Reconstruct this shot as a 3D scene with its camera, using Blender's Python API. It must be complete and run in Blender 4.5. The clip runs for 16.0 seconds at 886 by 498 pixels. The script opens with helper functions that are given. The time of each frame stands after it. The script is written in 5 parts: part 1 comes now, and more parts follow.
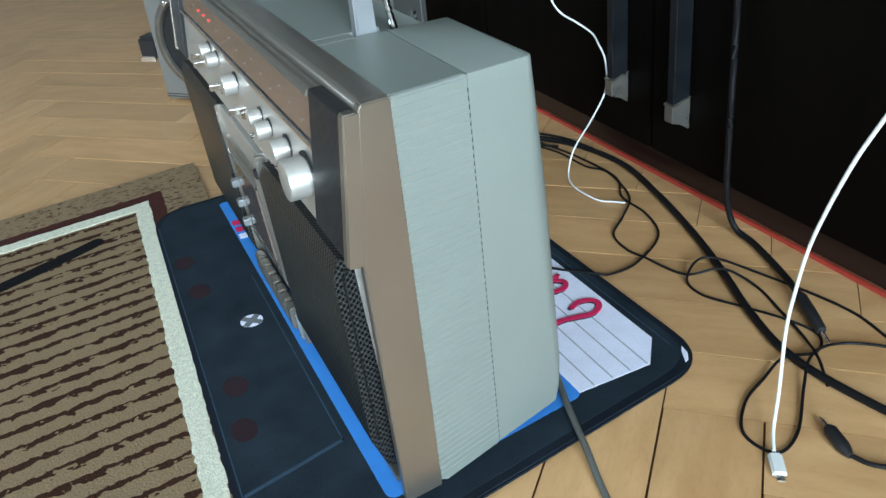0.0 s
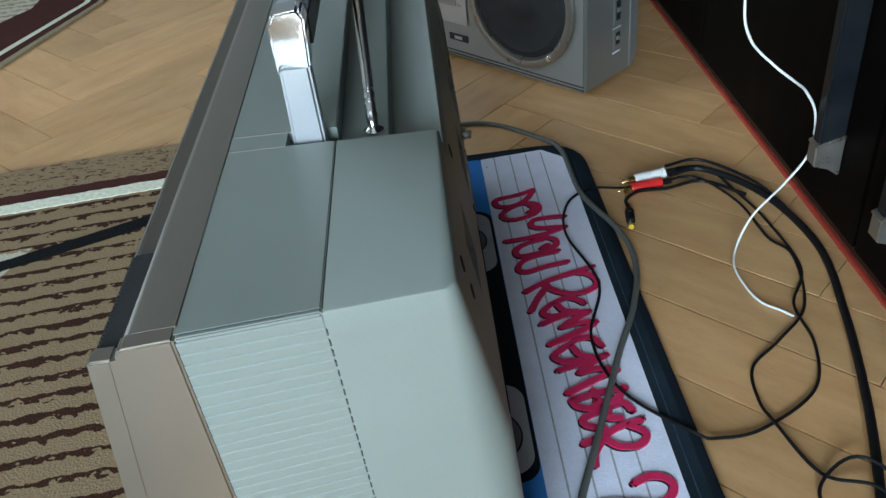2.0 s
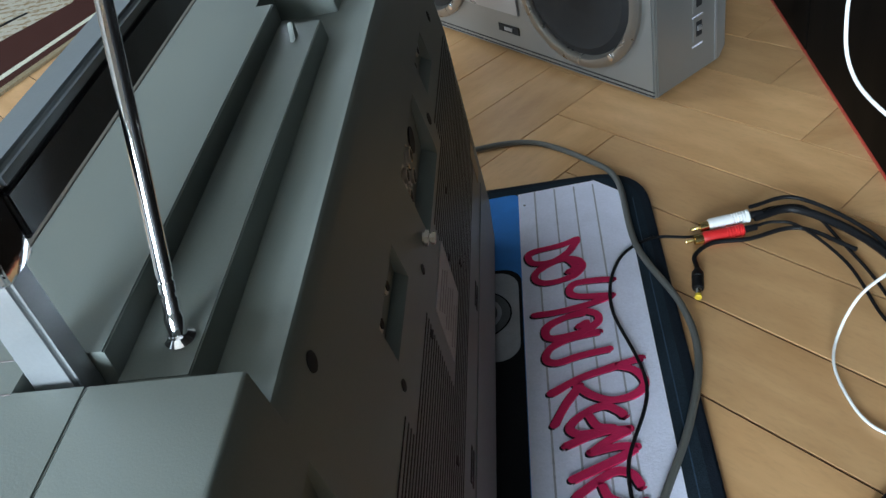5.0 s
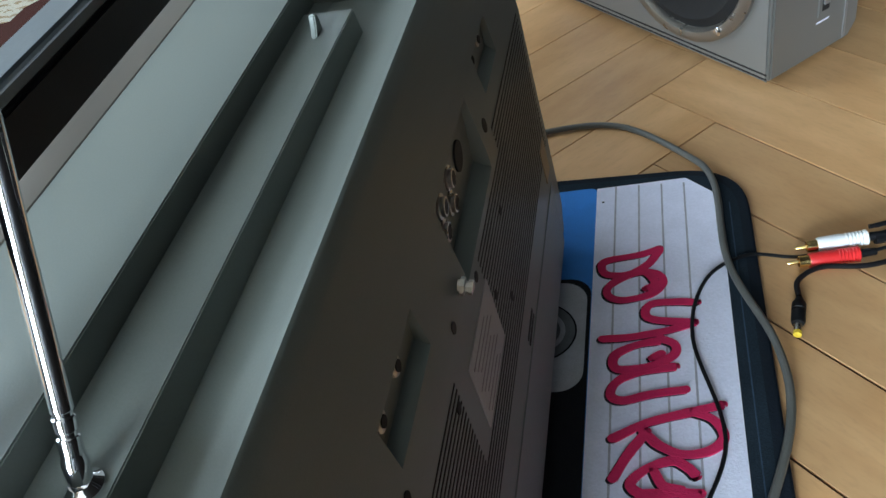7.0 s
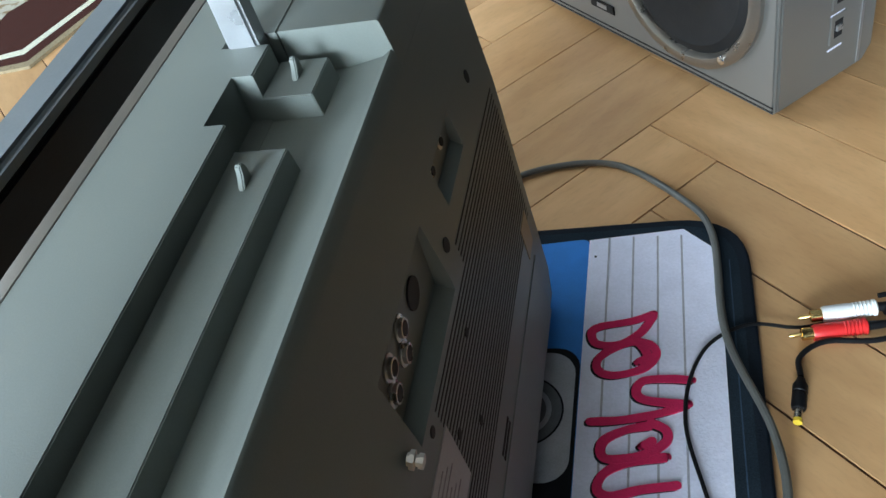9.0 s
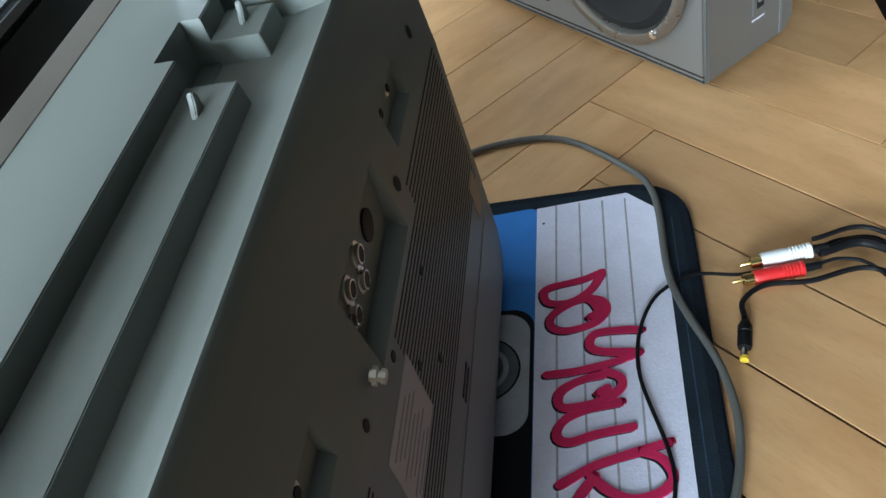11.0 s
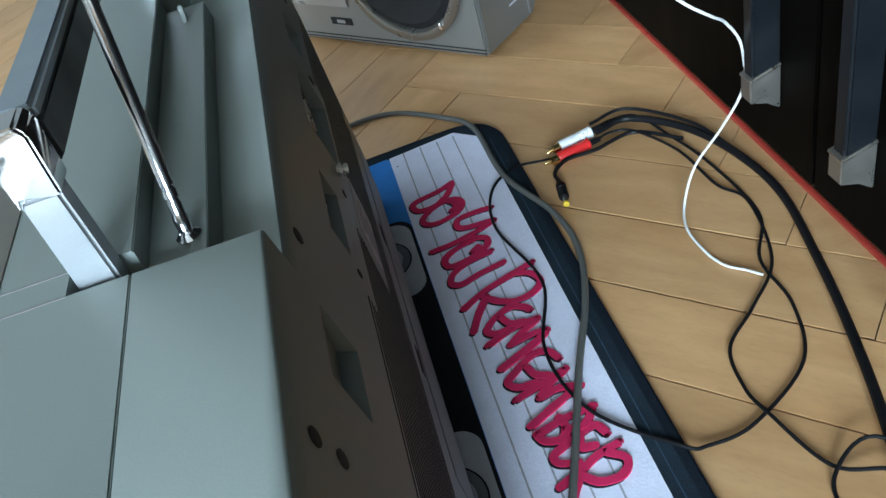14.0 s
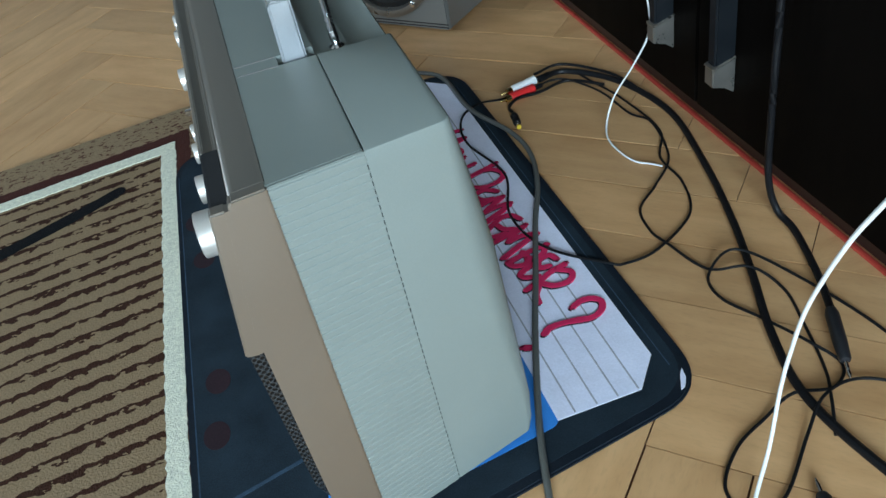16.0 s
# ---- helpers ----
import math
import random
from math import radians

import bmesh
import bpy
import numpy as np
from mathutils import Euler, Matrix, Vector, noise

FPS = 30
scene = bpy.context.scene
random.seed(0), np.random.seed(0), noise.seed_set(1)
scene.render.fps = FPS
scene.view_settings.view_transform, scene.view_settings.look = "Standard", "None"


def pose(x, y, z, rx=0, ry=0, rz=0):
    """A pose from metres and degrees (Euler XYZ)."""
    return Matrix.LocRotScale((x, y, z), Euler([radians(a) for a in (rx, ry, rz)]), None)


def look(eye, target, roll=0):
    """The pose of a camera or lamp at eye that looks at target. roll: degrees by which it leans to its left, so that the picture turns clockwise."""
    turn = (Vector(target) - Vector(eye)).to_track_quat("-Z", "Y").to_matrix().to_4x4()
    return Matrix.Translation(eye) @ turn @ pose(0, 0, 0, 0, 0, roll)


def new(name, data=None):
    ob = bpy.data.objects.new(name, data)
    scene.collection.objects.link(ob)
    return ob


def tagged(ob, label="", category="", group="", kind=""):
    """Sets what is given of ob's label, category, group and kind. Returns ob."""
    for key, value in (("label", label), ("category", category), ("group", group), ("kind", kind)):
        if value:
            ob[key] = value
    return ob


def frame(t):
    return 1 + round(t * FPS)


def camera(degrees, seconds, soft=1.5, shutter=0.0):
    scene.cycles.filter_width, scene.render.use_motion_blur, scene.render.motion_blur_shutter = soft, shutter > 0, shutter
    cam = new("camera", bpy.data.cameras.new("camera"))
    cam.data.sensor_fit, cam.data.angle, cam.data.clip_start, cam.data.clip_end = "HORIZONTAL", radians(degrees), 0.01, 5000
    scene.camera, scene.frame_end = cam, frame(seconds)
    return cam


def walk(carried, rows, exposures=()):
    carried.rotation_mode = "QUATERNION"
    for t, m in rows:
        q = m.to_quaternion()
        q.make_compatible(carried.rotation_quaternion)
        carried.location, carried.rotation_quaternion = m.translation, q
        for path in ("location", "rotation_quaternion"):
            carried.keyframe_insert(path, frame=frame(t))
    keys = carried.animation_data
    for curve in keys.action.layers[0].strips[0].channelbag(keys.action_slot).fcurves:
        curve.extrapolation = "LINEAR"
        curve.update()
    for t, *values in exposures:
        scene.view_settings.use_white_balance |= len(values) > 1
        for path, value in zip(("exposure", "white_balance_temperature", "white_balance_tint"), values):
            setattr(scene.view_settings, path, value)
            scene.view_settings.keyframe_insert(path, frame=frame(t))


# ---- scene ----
cam = camera(55.3, 16.0)
PATH = [
    (0, (-0.222, -0.475, 0.514), (0.432, 1.14, -0.466), -6.5),
    (0.5, (-0.144, -0.435, 0.529), (0.377, 1.193, -0.509), -7.1),
    (1, (-0.057, -0.351, 0.555), (0.341, 1.258, -0.565), -6.2),
    (1.5, (-0.006, -0.296, 0.561), (0.252, 1.32, -0.589), -5.8),
    (2, (0.05, -0.252, 0.549), (0.044, 1.373, -0.617), -6.5),
    (2.5, (0.103, -0.234, 0.548), (-0.11, 1.376, -0.62), -6.9),
    (3, (0.124, -0.216, 0.54), (-0.133, 1.408, -0.599), -8.6),
    (3.5, (0.134, -0.192, 0.523), (-0.134, 1.418, -0.633), -11.2),
    (3.7, (0.141, -0.177, 0.517), (-0.117, 1.416, -0.664), -13.0),
    (5.8, (0.155, 0.009, 0.526), (-0.212, 1.532, -0.717), -12.3),
    (6, (0.155, 0.009, 0.527), (-0.264, 1.514, -0.721), -12.7),
    (6.5, (0.161, 0.03, 0.519), (-0.313, 1.494, -0.759), -13.3),
    (7, (0.168, 0.067, 0.504), (-0.346, 1.498, -0.796), -15.5),
    (7.5, (0.175, 0.105, 0.512), (-0.376, 1.476, -0.836), -17.3),
    (8, (0.181, 0.131, 0.545), (-0.364, 1.453, -0.853), -18.0),
    (8.5, (0.187, 0.156, 0.545), (-0.389, 1.472, -0.846), -18.1),
    (8.7, (0.191, 0.165, 0.542), (-0.381, 1.492, -0.841), -18.2),
    (10.8, (0.191, 0.135, 0.522), (-0.271, 1.527, -0.837), -17.5),
    (11, (0.19, 0.123, 0.513), (-0.254, 1.527, -0.839), -17.7),
    (11.5, (0.192, 0.081, 0.504), (-0.238, 1.52, -0.817), -18.3),
    (12, (0.192, 0.041, 0.5), (-0.216, 1.509, -0.795), -18.6),
    (12.5, (0.181, -0.003, 0.512), (-0.155, 1.495, -0.771), -19.5),
    (13, (0.161, -0.047, 0.519), (-0.049, 1.479, -0.758), -19.8),
    (13.5, (0.139, -0.088, 0.524), (0.041, 1.444, -0.758), -19.1),
    (14, (0.108, -0.133, 0.528), (0.156, 1.414, -0.739), -18.1),
    (14.5, (0.074, -0.196, 0.531), (0.217, 1.357, -0.721), -16.4),
    (15, (0.042, -0.268, 0.543), (0.184, 1.308, -0.68), -15.5),
    (15.5, (0.014, -0.34, 0.568), (0.167, 1.238, -0.651), -14.5),
    (16, (-0.041, -0.4, 0.585), (0.24, 1.141, -0.659), -12.0),
]
walk(cam, [(t, look(eye, target, roll)) for t, eye, target, roll in PATH],
     exposures=[(0, -0.92, 5800, 6), (1, -1.07, 5750, 6), (1.5, -1.06, 5700, 6), (3, -0.94, 6000, 9), (3.7, -0.84, 5900, 10), (6, -0.46, 5900, 10), (8.5, -0.15, 5950, 10),
                (12, -0.2, 5850, 10), (13.5, -0.47, 5700, 8), (14.5, -0.68, 5550, 5), (15, -1.0, 5650, 5), (15.5, -1.1, 5600, 5), (16, -1.2, 5600, 5)])

# ---- light ----
def area_lamp(name, eye, target, sx, sy, power, colour):
    data = bpy.data.lights.new(name, "AREA")
    data.shape, data.size, data.size_y, data.energy, data.color = "RECTANGLE", sx, sy, power, colour
    ob = new(name, data)
    ob.matrix_world = look(eye, target)
    return ob


world = bpy.data.worlds.new("sky")
scene.world = world
world.use_nodes = True
wn = world.node_tree
sky = wn.nodes.new("ShaderNodeTexSky")
sky.sky_type, sky.sun_disc = "NISHITA", False
sky.sun_elevation, sky.sun_rotation = radians(35), radians(200)
wn.links.new(sky.outputs[0], wn.nodes["Background"].inputs[0])
wn.nodes["Background"].inputs[1].default_value = 0.1
sun_data = bpy.data.lights.new("sun", "SUN")
sun_data.energy, sun_data.angle, sun_data.color = 0.8, radians(12), (1.0, 0.96, 0.9)
sun = new("sun", sun_data)
sun.matrix_world = look((-1.0, -6.0, 6.0), (0, 0, 0))
# daylight in the two window openings
area_lamp("window_daylight", (-0.92, -3.27, 1.12), (-0.35, 0.4, 0.2), 1.5, 1.5, 530, (0.82, 0.95, 1.0))
area_lamp("window_daylight", (-2.67, 1.0, 1.5), (0.0, 0.7, 0.0), 1.2, 1.2, 62, (0.82, 0.94, 1.0))

# ---- materials ----
MATS = {}


def material(name, colour, rough=0.5, metal=0.0, vary=0.12, scale=40.0, fine=600.0, bump=0.05, depth=0.001,
             stretch=(1, 1, 1), rough_vary=0.1, random_value=0.0, spec=0.5, space="Object", coat=0.0):
    """A surface with colour and roughness that vary at two scales and with a fine relief."""
    if name in MATS:
        return MATS[name]
    m = bpy.data.materials.new(name)
    m.use_nodes = True
    nt = m.node_tree
    n, l = nt.nodes, nt.links
    p = n["Principled BSDF"]
    p.inputs["Metallic"].default_value = metal
    p.inputs["Specular IOR Level"].default_value = spec
    p.inputs["Coat Weight"].default_value = coat
    tc = n.new("ShaderNodeTexCoord")
    mp = n.new("ShaderNodeMapping")
    mp.inputs["Scale"].default_value = stretch
    l.new(tc.outputs[space], mp.inputs[0])
    big = n.new("ShaderNodeTexNoise")
    big.inputs["Scale"].default_value, big.inputs["Detail"].default_value = scale, 5
    small = n.new("ShaderNodeTexNoise")
    small.inputs["Scale"].default_value, small.inputs["Detail"].default_value = fine, 3
    l.new(mp.outputs[0], big.inputs[0])
    l.new(mp.outputs[0], small.inputs[0])
    mix = n.new("ShaderNodeMath")
    mix.operation = "ADD"
    l.new(big.outputs[0], mix.inputs[0])
    l.new(small.outputs[0], mix.inputs[1])
    mr = n.new("ShaderNodeMapRange")
    mr.inputs["From Min"].default_value, mr.inputs["From Max"].default_value = 0.6, 1.4
    mr.inputs["To Min"].default_value, mr.inputs["To Max"].default_value = 1 - vary, 1 + vary
    l.new(mix.outputs[0], mr.inputs["Value"])
    val = mr.outputs[0]
    if random_value:
        info = n.new("ShaderNodeObjectInfo")
        rr = n.new("ShaderNodeMapRange")
        rr.inputs["To Min"].default_value, rr.inputs["To Max"].default_value = 1 - random_value, 1 + random_value
        l.new(info.outputs["Random"], rr.inputs["Value"])
        mul = n.new("ShaderNodeMath")
        mul.operation = "MULTIPLY"
        l.new(val, mul.inputs[0])
        l.new(rr.outputs[0], mul.inputs[1])
        val = mul.outputs[0]
    sc = n.new("ShaderNodeVectorMath")
    sc.operation = "SCALE"
    sc.inputs[0].default_value = colour
    l.new(val, sc.inputs["Scale"])
    l.new(sc.outputs[0], p.inputs["Base Color"])
    rg = n.new("ShaderNodeMapRange")
    rg.inputs["From Min"].default_value, rg.inputs["From Max"].default_value = 0.3, 0.7
    rg.inputs["To Min"].default_value, rg.inputs["To Max"].default_value = max(rough - rough_vary, 0.02), min(rough + rough_vary, 1)
    l.new(big.outputs[0], rg.inputs["Value"])
    l.new(rg.outputs[0], p.inputs["Roughness"])
    if bump:
        b = n.new("ShaderNodeBump")
        b.inputs["Strength"].default_value, b.inputs["Distance"].default_value = bump, depth
        l.new(small.outputs[0], b.inputs["Height"])
        l.new(b.outputs[0], p.inputs["Normal"])
    MATS[name] = m
    return m


grey = material("grey_plastic", (0.214, 0.236, 0.217), 0.42, spec=0.24, rough_vary=0.02, vary=0.06, scale=12, fine=1200, bump=0.12, depth=0.0004)
grey_back = material("grey_back_plastic", (0.212, 0.236, 0.222), 0.45, rough_vary=0.02, vary=0.06, scale=14, fine=1500, bump=0.25, depth=0.0004)
silver = material("champagne_silver_paint", (0.345, 0.317, 0.278), 0.34, 0.85, spec=0.25, rough_vary=0.02, vary=0.05, scale=10, fine=1800, bump=0.08, depth=0.0003)
brushed = material("brushed_aluminium", (0.60, 0.57, 0.53), 0.38, 0.6, vary=0.06, scale=60, fine=900, bump=0.05, stretch=(1, 0.06, 1))
chrome = material("chrome", (0.86, 0.86, 0.88), 0.06, 1.0, vary=0.04, scale=30, fine=400, bump=0.02, rough_vary=0.03)
grip_grey = material("grey_grip_strip", (0.20, 0.225, 0.24), 0.5, 0.0, vary=0.06, scale=50, fine=900, bump=0.1, depth=0.0004)
satin = material("satin_silver_plastic", (0.38, 0.39, 0.405), 0.36, 0.65, vary=0.05, scale=50, fine=900, bump=0.1, depth=0.0004)
black = material("black_plastic", (0.018, 0.018, 0.02), 0.4, vary=0.15, scale=30, fine=800, bump=0.1, depth=0.0004)
matt_black = material("matt_black", (0.012, 0.012, 0.013), 0.75, vary=0.2, scale=30, fine=800, bump=0.1)
# base lifted to a warm brown for the bright room mirrored in the dial
dial_glass = material("smoked_dial_window", (0.17, 0.125, 0.108), 0.08, vary=0.1, scale=8, fine=60, bump=0, rough_vary=0.03, coat=0.5)
navy = material("navy_mat_felt", (0.018, 0.027, 0.037), 0.9, vary=0.5, scale=25, fine=900, bump=0.5, depth=0.0006, spec=0.1)
navy_edge = material("navy_mat_binding", (0.009, 0.013, 0.02), 0.75, vary=0.3, scale=40, fine=700, bump=0.5, depth=0.0008, spec=0.15)
stitch = material("pale_navy_stitching", (0.035, 0.06, 0.095), 0.9, vary=0.4, scale=90, fine=900, bump=0.2, spec=0.2)
blue = material("blue_print", (0.06, 0.24, 0.68), 0.85, vary=0.12, scale=60, fine=900, bump=0.4, depth=0.0005, spec=0.2)
label_white = material("white_print", (0.80, 0.81, 0.96), 0.85, vary=0.08, scale=45, fine=500, bump=0.5, depth=0.0006, spec=0.2)
rule_grey = material("grey_ruling", (0.40, 0.40, 0.46), 0.9, vary=0.3, scale=120, fine=900, bump=0.2, spec=0.2)
reel_grey = material("pale_grey_print", (0.45, 0.46, 0.50), 0.85, vary=0.15, scale=60, fine=800, bump=0.4, spec=0.2)
reel_dark = material("mid_grey_print", (0.16, 0.165, 0.18), 0.85, vary=0.2, scale=60, fine=800, bump=0.4, spec=0.2)
print_black = material("black_print", (0.012, 0.012, 0.015), 0.85, vary=0.25, scale=60, fine=800, bump=0.4, spec=0.2)
crimson = material("crimson_print", (0.60, 0.024, 0.105), 0.85, vary=0.15, scale=60, fine=800, bump=0.4, spec=0.2)
maroon = material("dark_maroon_print", (0.024, 0.013, 0.017), 0.9, vary=0.3, scale=60, fine=800, bump=0.3, spec=0.2)
cable_grey = material("grey_cable", (0.11, 0.11, 0.10), 0.45, vary=0.1, scale=60, fine=500, bump=0.05)
cable_black = material("black_cable", (0.007, 0.007, 0.008), 0.45, spec=0.18, vary=0.15, scale=60, fine=500, bump=0.05)
cable_white = material("white_cable", (0.78, 0.79, 0.78), 0.4, vary=0.05, scale=60, fine=500, bump=0.05)
plug_red = material("red_plug", (0.62, 0.02, 0.02), 0.4, vary=0.08, scale=60, fine=500, bump=0.05)
gold = material("gold_plating", (0.85, 0.62, 0.25), 0.22, 1.0, vary=0.06, scale=60, fine=500, bump=0.02)
yellow = material("yellow_tip", (0.75, 0.52, 0.04), 0.4, vary=0.08, scale=60, fine=500, bump=0.02)
cabinet_dark = material("dark_wenge_veneer", (0.0032, 0.0024, 0.0019), 0.55, vary=0.35, scale=8, fine=160, bump=0.08, depth=0.0004, stretch=(1, 1, 0.08), spec=0.04)
handle_dark = material("dark_handle_lacquer", (0.006, 0.0075, 0.0095), 0.4, spec=0.3, vary=0.12, scale=30, fine=600, bump=0.05)
nickel = material("brushed_nickel", (0.55, 0.52, 0.47), 0.3, 1.0, vary=0.08, scale=60, fine=700, bump=0.06)
cap_nickel = material("satin_nickel", (0.30, 0.28, 0.25), 0.34, 0.8, vary=0.06, scale=60, fine=700, bump=0.05)
plinth_red = material("reddish_plinth", (0.016, 0.006, 0.006), 0.35, vary=0.2, scale=12, fine=200, bump=0.04, stretch=(1, 0.15, 1))
red_line = material("red_edging", (0.42, 0.05, 0.035), 0.35, vary=0.15, scale=30, fine=300, bump=0.03)
# walls and ceiling stay out of view; greyed down to weaken the fill light
wall_paint = material("dim_grey_wall_paint", (0.24, 0.24, 0.23), 0.9, vary=0.04, scale=3, fine=150, bump=0.1)
ceiling_paint = material("dim_grey_ceiling_paint", (0.4, 0.4, 0.385), 0.9, vary=0.03, scale=3, fine=150, bump=0.1)
frame_white = material("white_window_paint", (0.78, 0.78, 0.76), 0.4, vary=0.03, scale=8, fine=150, bump=0.05)
radio_silver = material("radio_silver_paint", (0.25, 0.25, 0.24), 0.38, 0.45, vary=0.05, scale=14, fine=1500, bump=0.15, depth=0.0004)
sticker = material("sticker_paper", (0.50, 0.48, 0.49), 0.6, vary=0.08, scale=40, fine=500, bump=0.05)
plate_ink = material("faded_ink", (0.34, 0.32, 0.33), 0.7, vary=0.2, scale=60, fine=500, bump=0)
seam_dark = material("seam_shadow_plastic", (0.06, 0.066, 0.062), 0.8, vary=0.15, scale=60, fine=500, bump=0, spec=0.1)
ink = material("grey_ink", (0.22, 0.19, 0.19), 0.7, vary=0.2, scale=60, fine=500, bump=0)
amber = material("amber_label", (0.40, 0.30, 0.17), 0.5, vary=0.1, scale=40, fine=500, bump=0.03)


def wood_material():
    """Oiled beech parquet: long grain, pores, and a tone of its own for each plank."""
    m = bpy.data.materials.new("beech_parquet")
    m.use_nodes = True
    n, l = m.node_tree.nodes, m.node_tree.links
    p = n["Principled BSDF"]
    p.inputs["Specular IOR Level"].default_value = 0.5
    p.inputs["Coat Weight"].default_value, p.inputs["Coat Roughness"].default_value = 0.15, 0.3
    tc, info = n.new("ShaderNodeTexCoord"), n.new("ShaderNodeObjectInfo")
    off = n.new("ShaderNodeVectorMath")
    off.operation = "MULTIPLY_ADD"
    off.inputs[1].default_value = (1, 1, 1)
    shift = n.new("ShaderNodeVectorMath")
    shift.operation = "SCALE"
    shift.inputs[0].default_value = (7, 13, 3)
    l.new(info.outputs["Random"], shift.inputs["Scale"])
    l.new(tc.outputs["Object"], off.inputs[0])
    l.new(shift.outputs[0], off.inputs[2])
    mp = n.new("ShaderNodeMapping")
    mp.inputs["Scale"].default_value = (1.7, 6.0, 6.0)
    l.new(off.outputs[0], mp.inputs[0])
    grain, pores, broad = (n.new("ShaderNodeTexNoise") for _ in range(3))
    for node, s, d in ((grain, 7, 6), (pores, 60, 4), (broad, 2.2, 3)):
        node.inputs["Scale"].default_value, node.inputs["Detail"].default_value = s, d
        l.new(mp.outputs[0], node.inputs[0])
    ramp = n.new("ShaderNodeValToRGB")
    ramp.color_ramp.elements[0].position, ramp.color_ramp.elements[0].color = 0.34, (0.535, 0.298, 0.126, 1)
    ramp.color_ramp.elements[1].position, ramp.color_ramp.elements[1].color = 0.66, (0.70, 0.425, 0.20, 1)
    mixf = n.new("ShaderNodeMath")
    mixf.operation = "MULTIPLY_ADD"
    mixf.inputs[1].default_value = 0.55
    l.new(grain.outputs[0], mixf.inputs[0])
    half = n.new("ShaderNodeMath")
    half.operation = "MULTIPLY"
    half.inputs[1].default_value = 0.45
    l.new(broad.outputs[0], half.inputs[0])
    l.new(half.outputs[0], mixf.inputs[2])
    l.new(mixf.outputs[0], ramp.inputs[0])
    tone = n.new("ShaderNodeMapRange")
    tone.inputs["To Min"].default_value, tone.inputs["To Max"].default_value = 0.85, 1.1
    l.new(info.outputs["Random"], tone.inputs["Value"])
    pore = n.new("ShaderNodeMapRange")
    pore.inputs["From Min"].default_value, pore.inputs["From Max"].default_value = 0.3, 0.5
    pore.inputs["To Min"].default_value, pore.inputs["To Max"].default_value = 0.93, 1.0
    l.new(pores.outputs[0], pore.inputs["Value"])
    mul = n.new("ShaderNodeMath")
    mul.operation = "MULTIPLY"
    l.new(tone.outputs[0], mul.inputs[0])
    l.new(pore.outputs[0], mul.inputs[1])
    sc = n.new("ShaderNodeVectorMath")
    sc.operation = "SCALE"
    l.new(ramp.outputs[0], sc.inputs[0])
    l.new(mul.outputs[0], sc.inputs["Scale"])
    l.new(sc.outputs[0], p.inputs["Base Color"])
    rg = n.new("ShaderNodeMapRange")
    rg.inputs["To Min"].default_value, rg.inputs["To Max"].default_value = 0.36, 0.5
    l.new(broad.outputs[0], rg.inputs["Value"])
    l.new(rg.outputs[0], p.inputs["Roughness"])
    b = n.new("ShaderNodeBump")
    b.inputs["Strength"].default_value, b.inputs["Distance"].default_value = 0.12, 0.0004
    l.new(pores.outputs[0], b.inputs["Height"])
    l.new(b.outputs[0], p.inputs["Normal"])
    return m


def perforated_material():
    """Black sheet metal with rows of tiny round holes."""
    m = bpy.data.materials.new("perforated_black_metal")
    m.use_nodes = True
    n, l = m.node_tree.nodes, m.node_tree.links
    p = n["Principled BSDF"]
    p.inputs["Specular IOR Level"].default_value, p.inputs["Roughness"].default_value = 0.4, 0.32
    tc = n.new("ShaderNodeTexCoord")
    v = n.new("ShaderNodeTexVoronoi")
    v.inputs["Scale"].default_value, v.inputs["Randomness"].default_value = 270, 0.0
    v.voronoi_dimensions = "2D"
    sep, add, flat, turn = (n.new("ShaderNode" + k) for k in ("SeparateXYZ", "Math", "CombineXYZ", "Mapping"))
    l.new(tc.outputs["Object"], sep.inputs[0])
    l.new(sep.outputs["X"], add.inputs[0])
    l.new(sep.outputs["Y"], add.inputs[1])
    l.new(add.outputs[0], flat.inputs["X"])
    l.new(sep.outputs["Z"], flat.inputs["Y"])
    turn.inputs["Rotation"].default_value = (0, 0, radians(45))
    l.new(flat.outputs[0], turn.inputs[0])
    l.new(turn.outputs[0], v.inputs["Vector"])
    ramp = n.new("ShaderNodeValToRGB")
    ramp.color_ramp.elements[0].position, ramp.color_ramp.elements[0].color = 0.36, (0.001, 0.001, 0.001, 1)
    ramp.color_ramp.elements[1].position, ramp.color_ramp.elements[1].color = 0.46, (0.036, 0.038, 0.040, 1)
    l.new(v.outputs["Distance"], ramp.inputs[0])
    l.new(ramp.outputs[0], p.inputs["Base Color"])
    b = n.new("ShaderNodeBump")
    b.inputs["Strength"].default_value, b.inputs["Distance"].default_value = 0.9, 0.0008
    l.new(v.outputs["Distance"], b.inputs["Height"])
    l.new(b.outputs[0], p.inputs["Normal"])
    return m


perforated = perforated_material()
wood = wood_material()
joint_dark = material("dark_floor_joint", (0.085, 0.036, 0.016), 0.8, vary=0.2, scale=20, fine=300, bump=0.1)

# ---- mesh helpers ----
def finish(bm, name, mat, parent=None, label="", smooth=False):
    bmesh.ops.recalc_face_normals(bm, faces=bm.faces[:])
    me = bpy.data.meshes.new(name)
    bm.to_mesh(me)
    bm.free()
    me.materials.append(mat)
    for f in me.polygons:
        f.use_smooth = smooth
    if smooth:
        me.set_sharp_from_angle(angle=radians(35))
    ob = new(name, me)
    if parent is not None:
        ob.parent = parent
    if label:
        ob["label"] = label
    return ob


def part(name, bm, mat, parent, label="", smooth=True):
    return finish(bm, name, mat, parent, label, smooth)


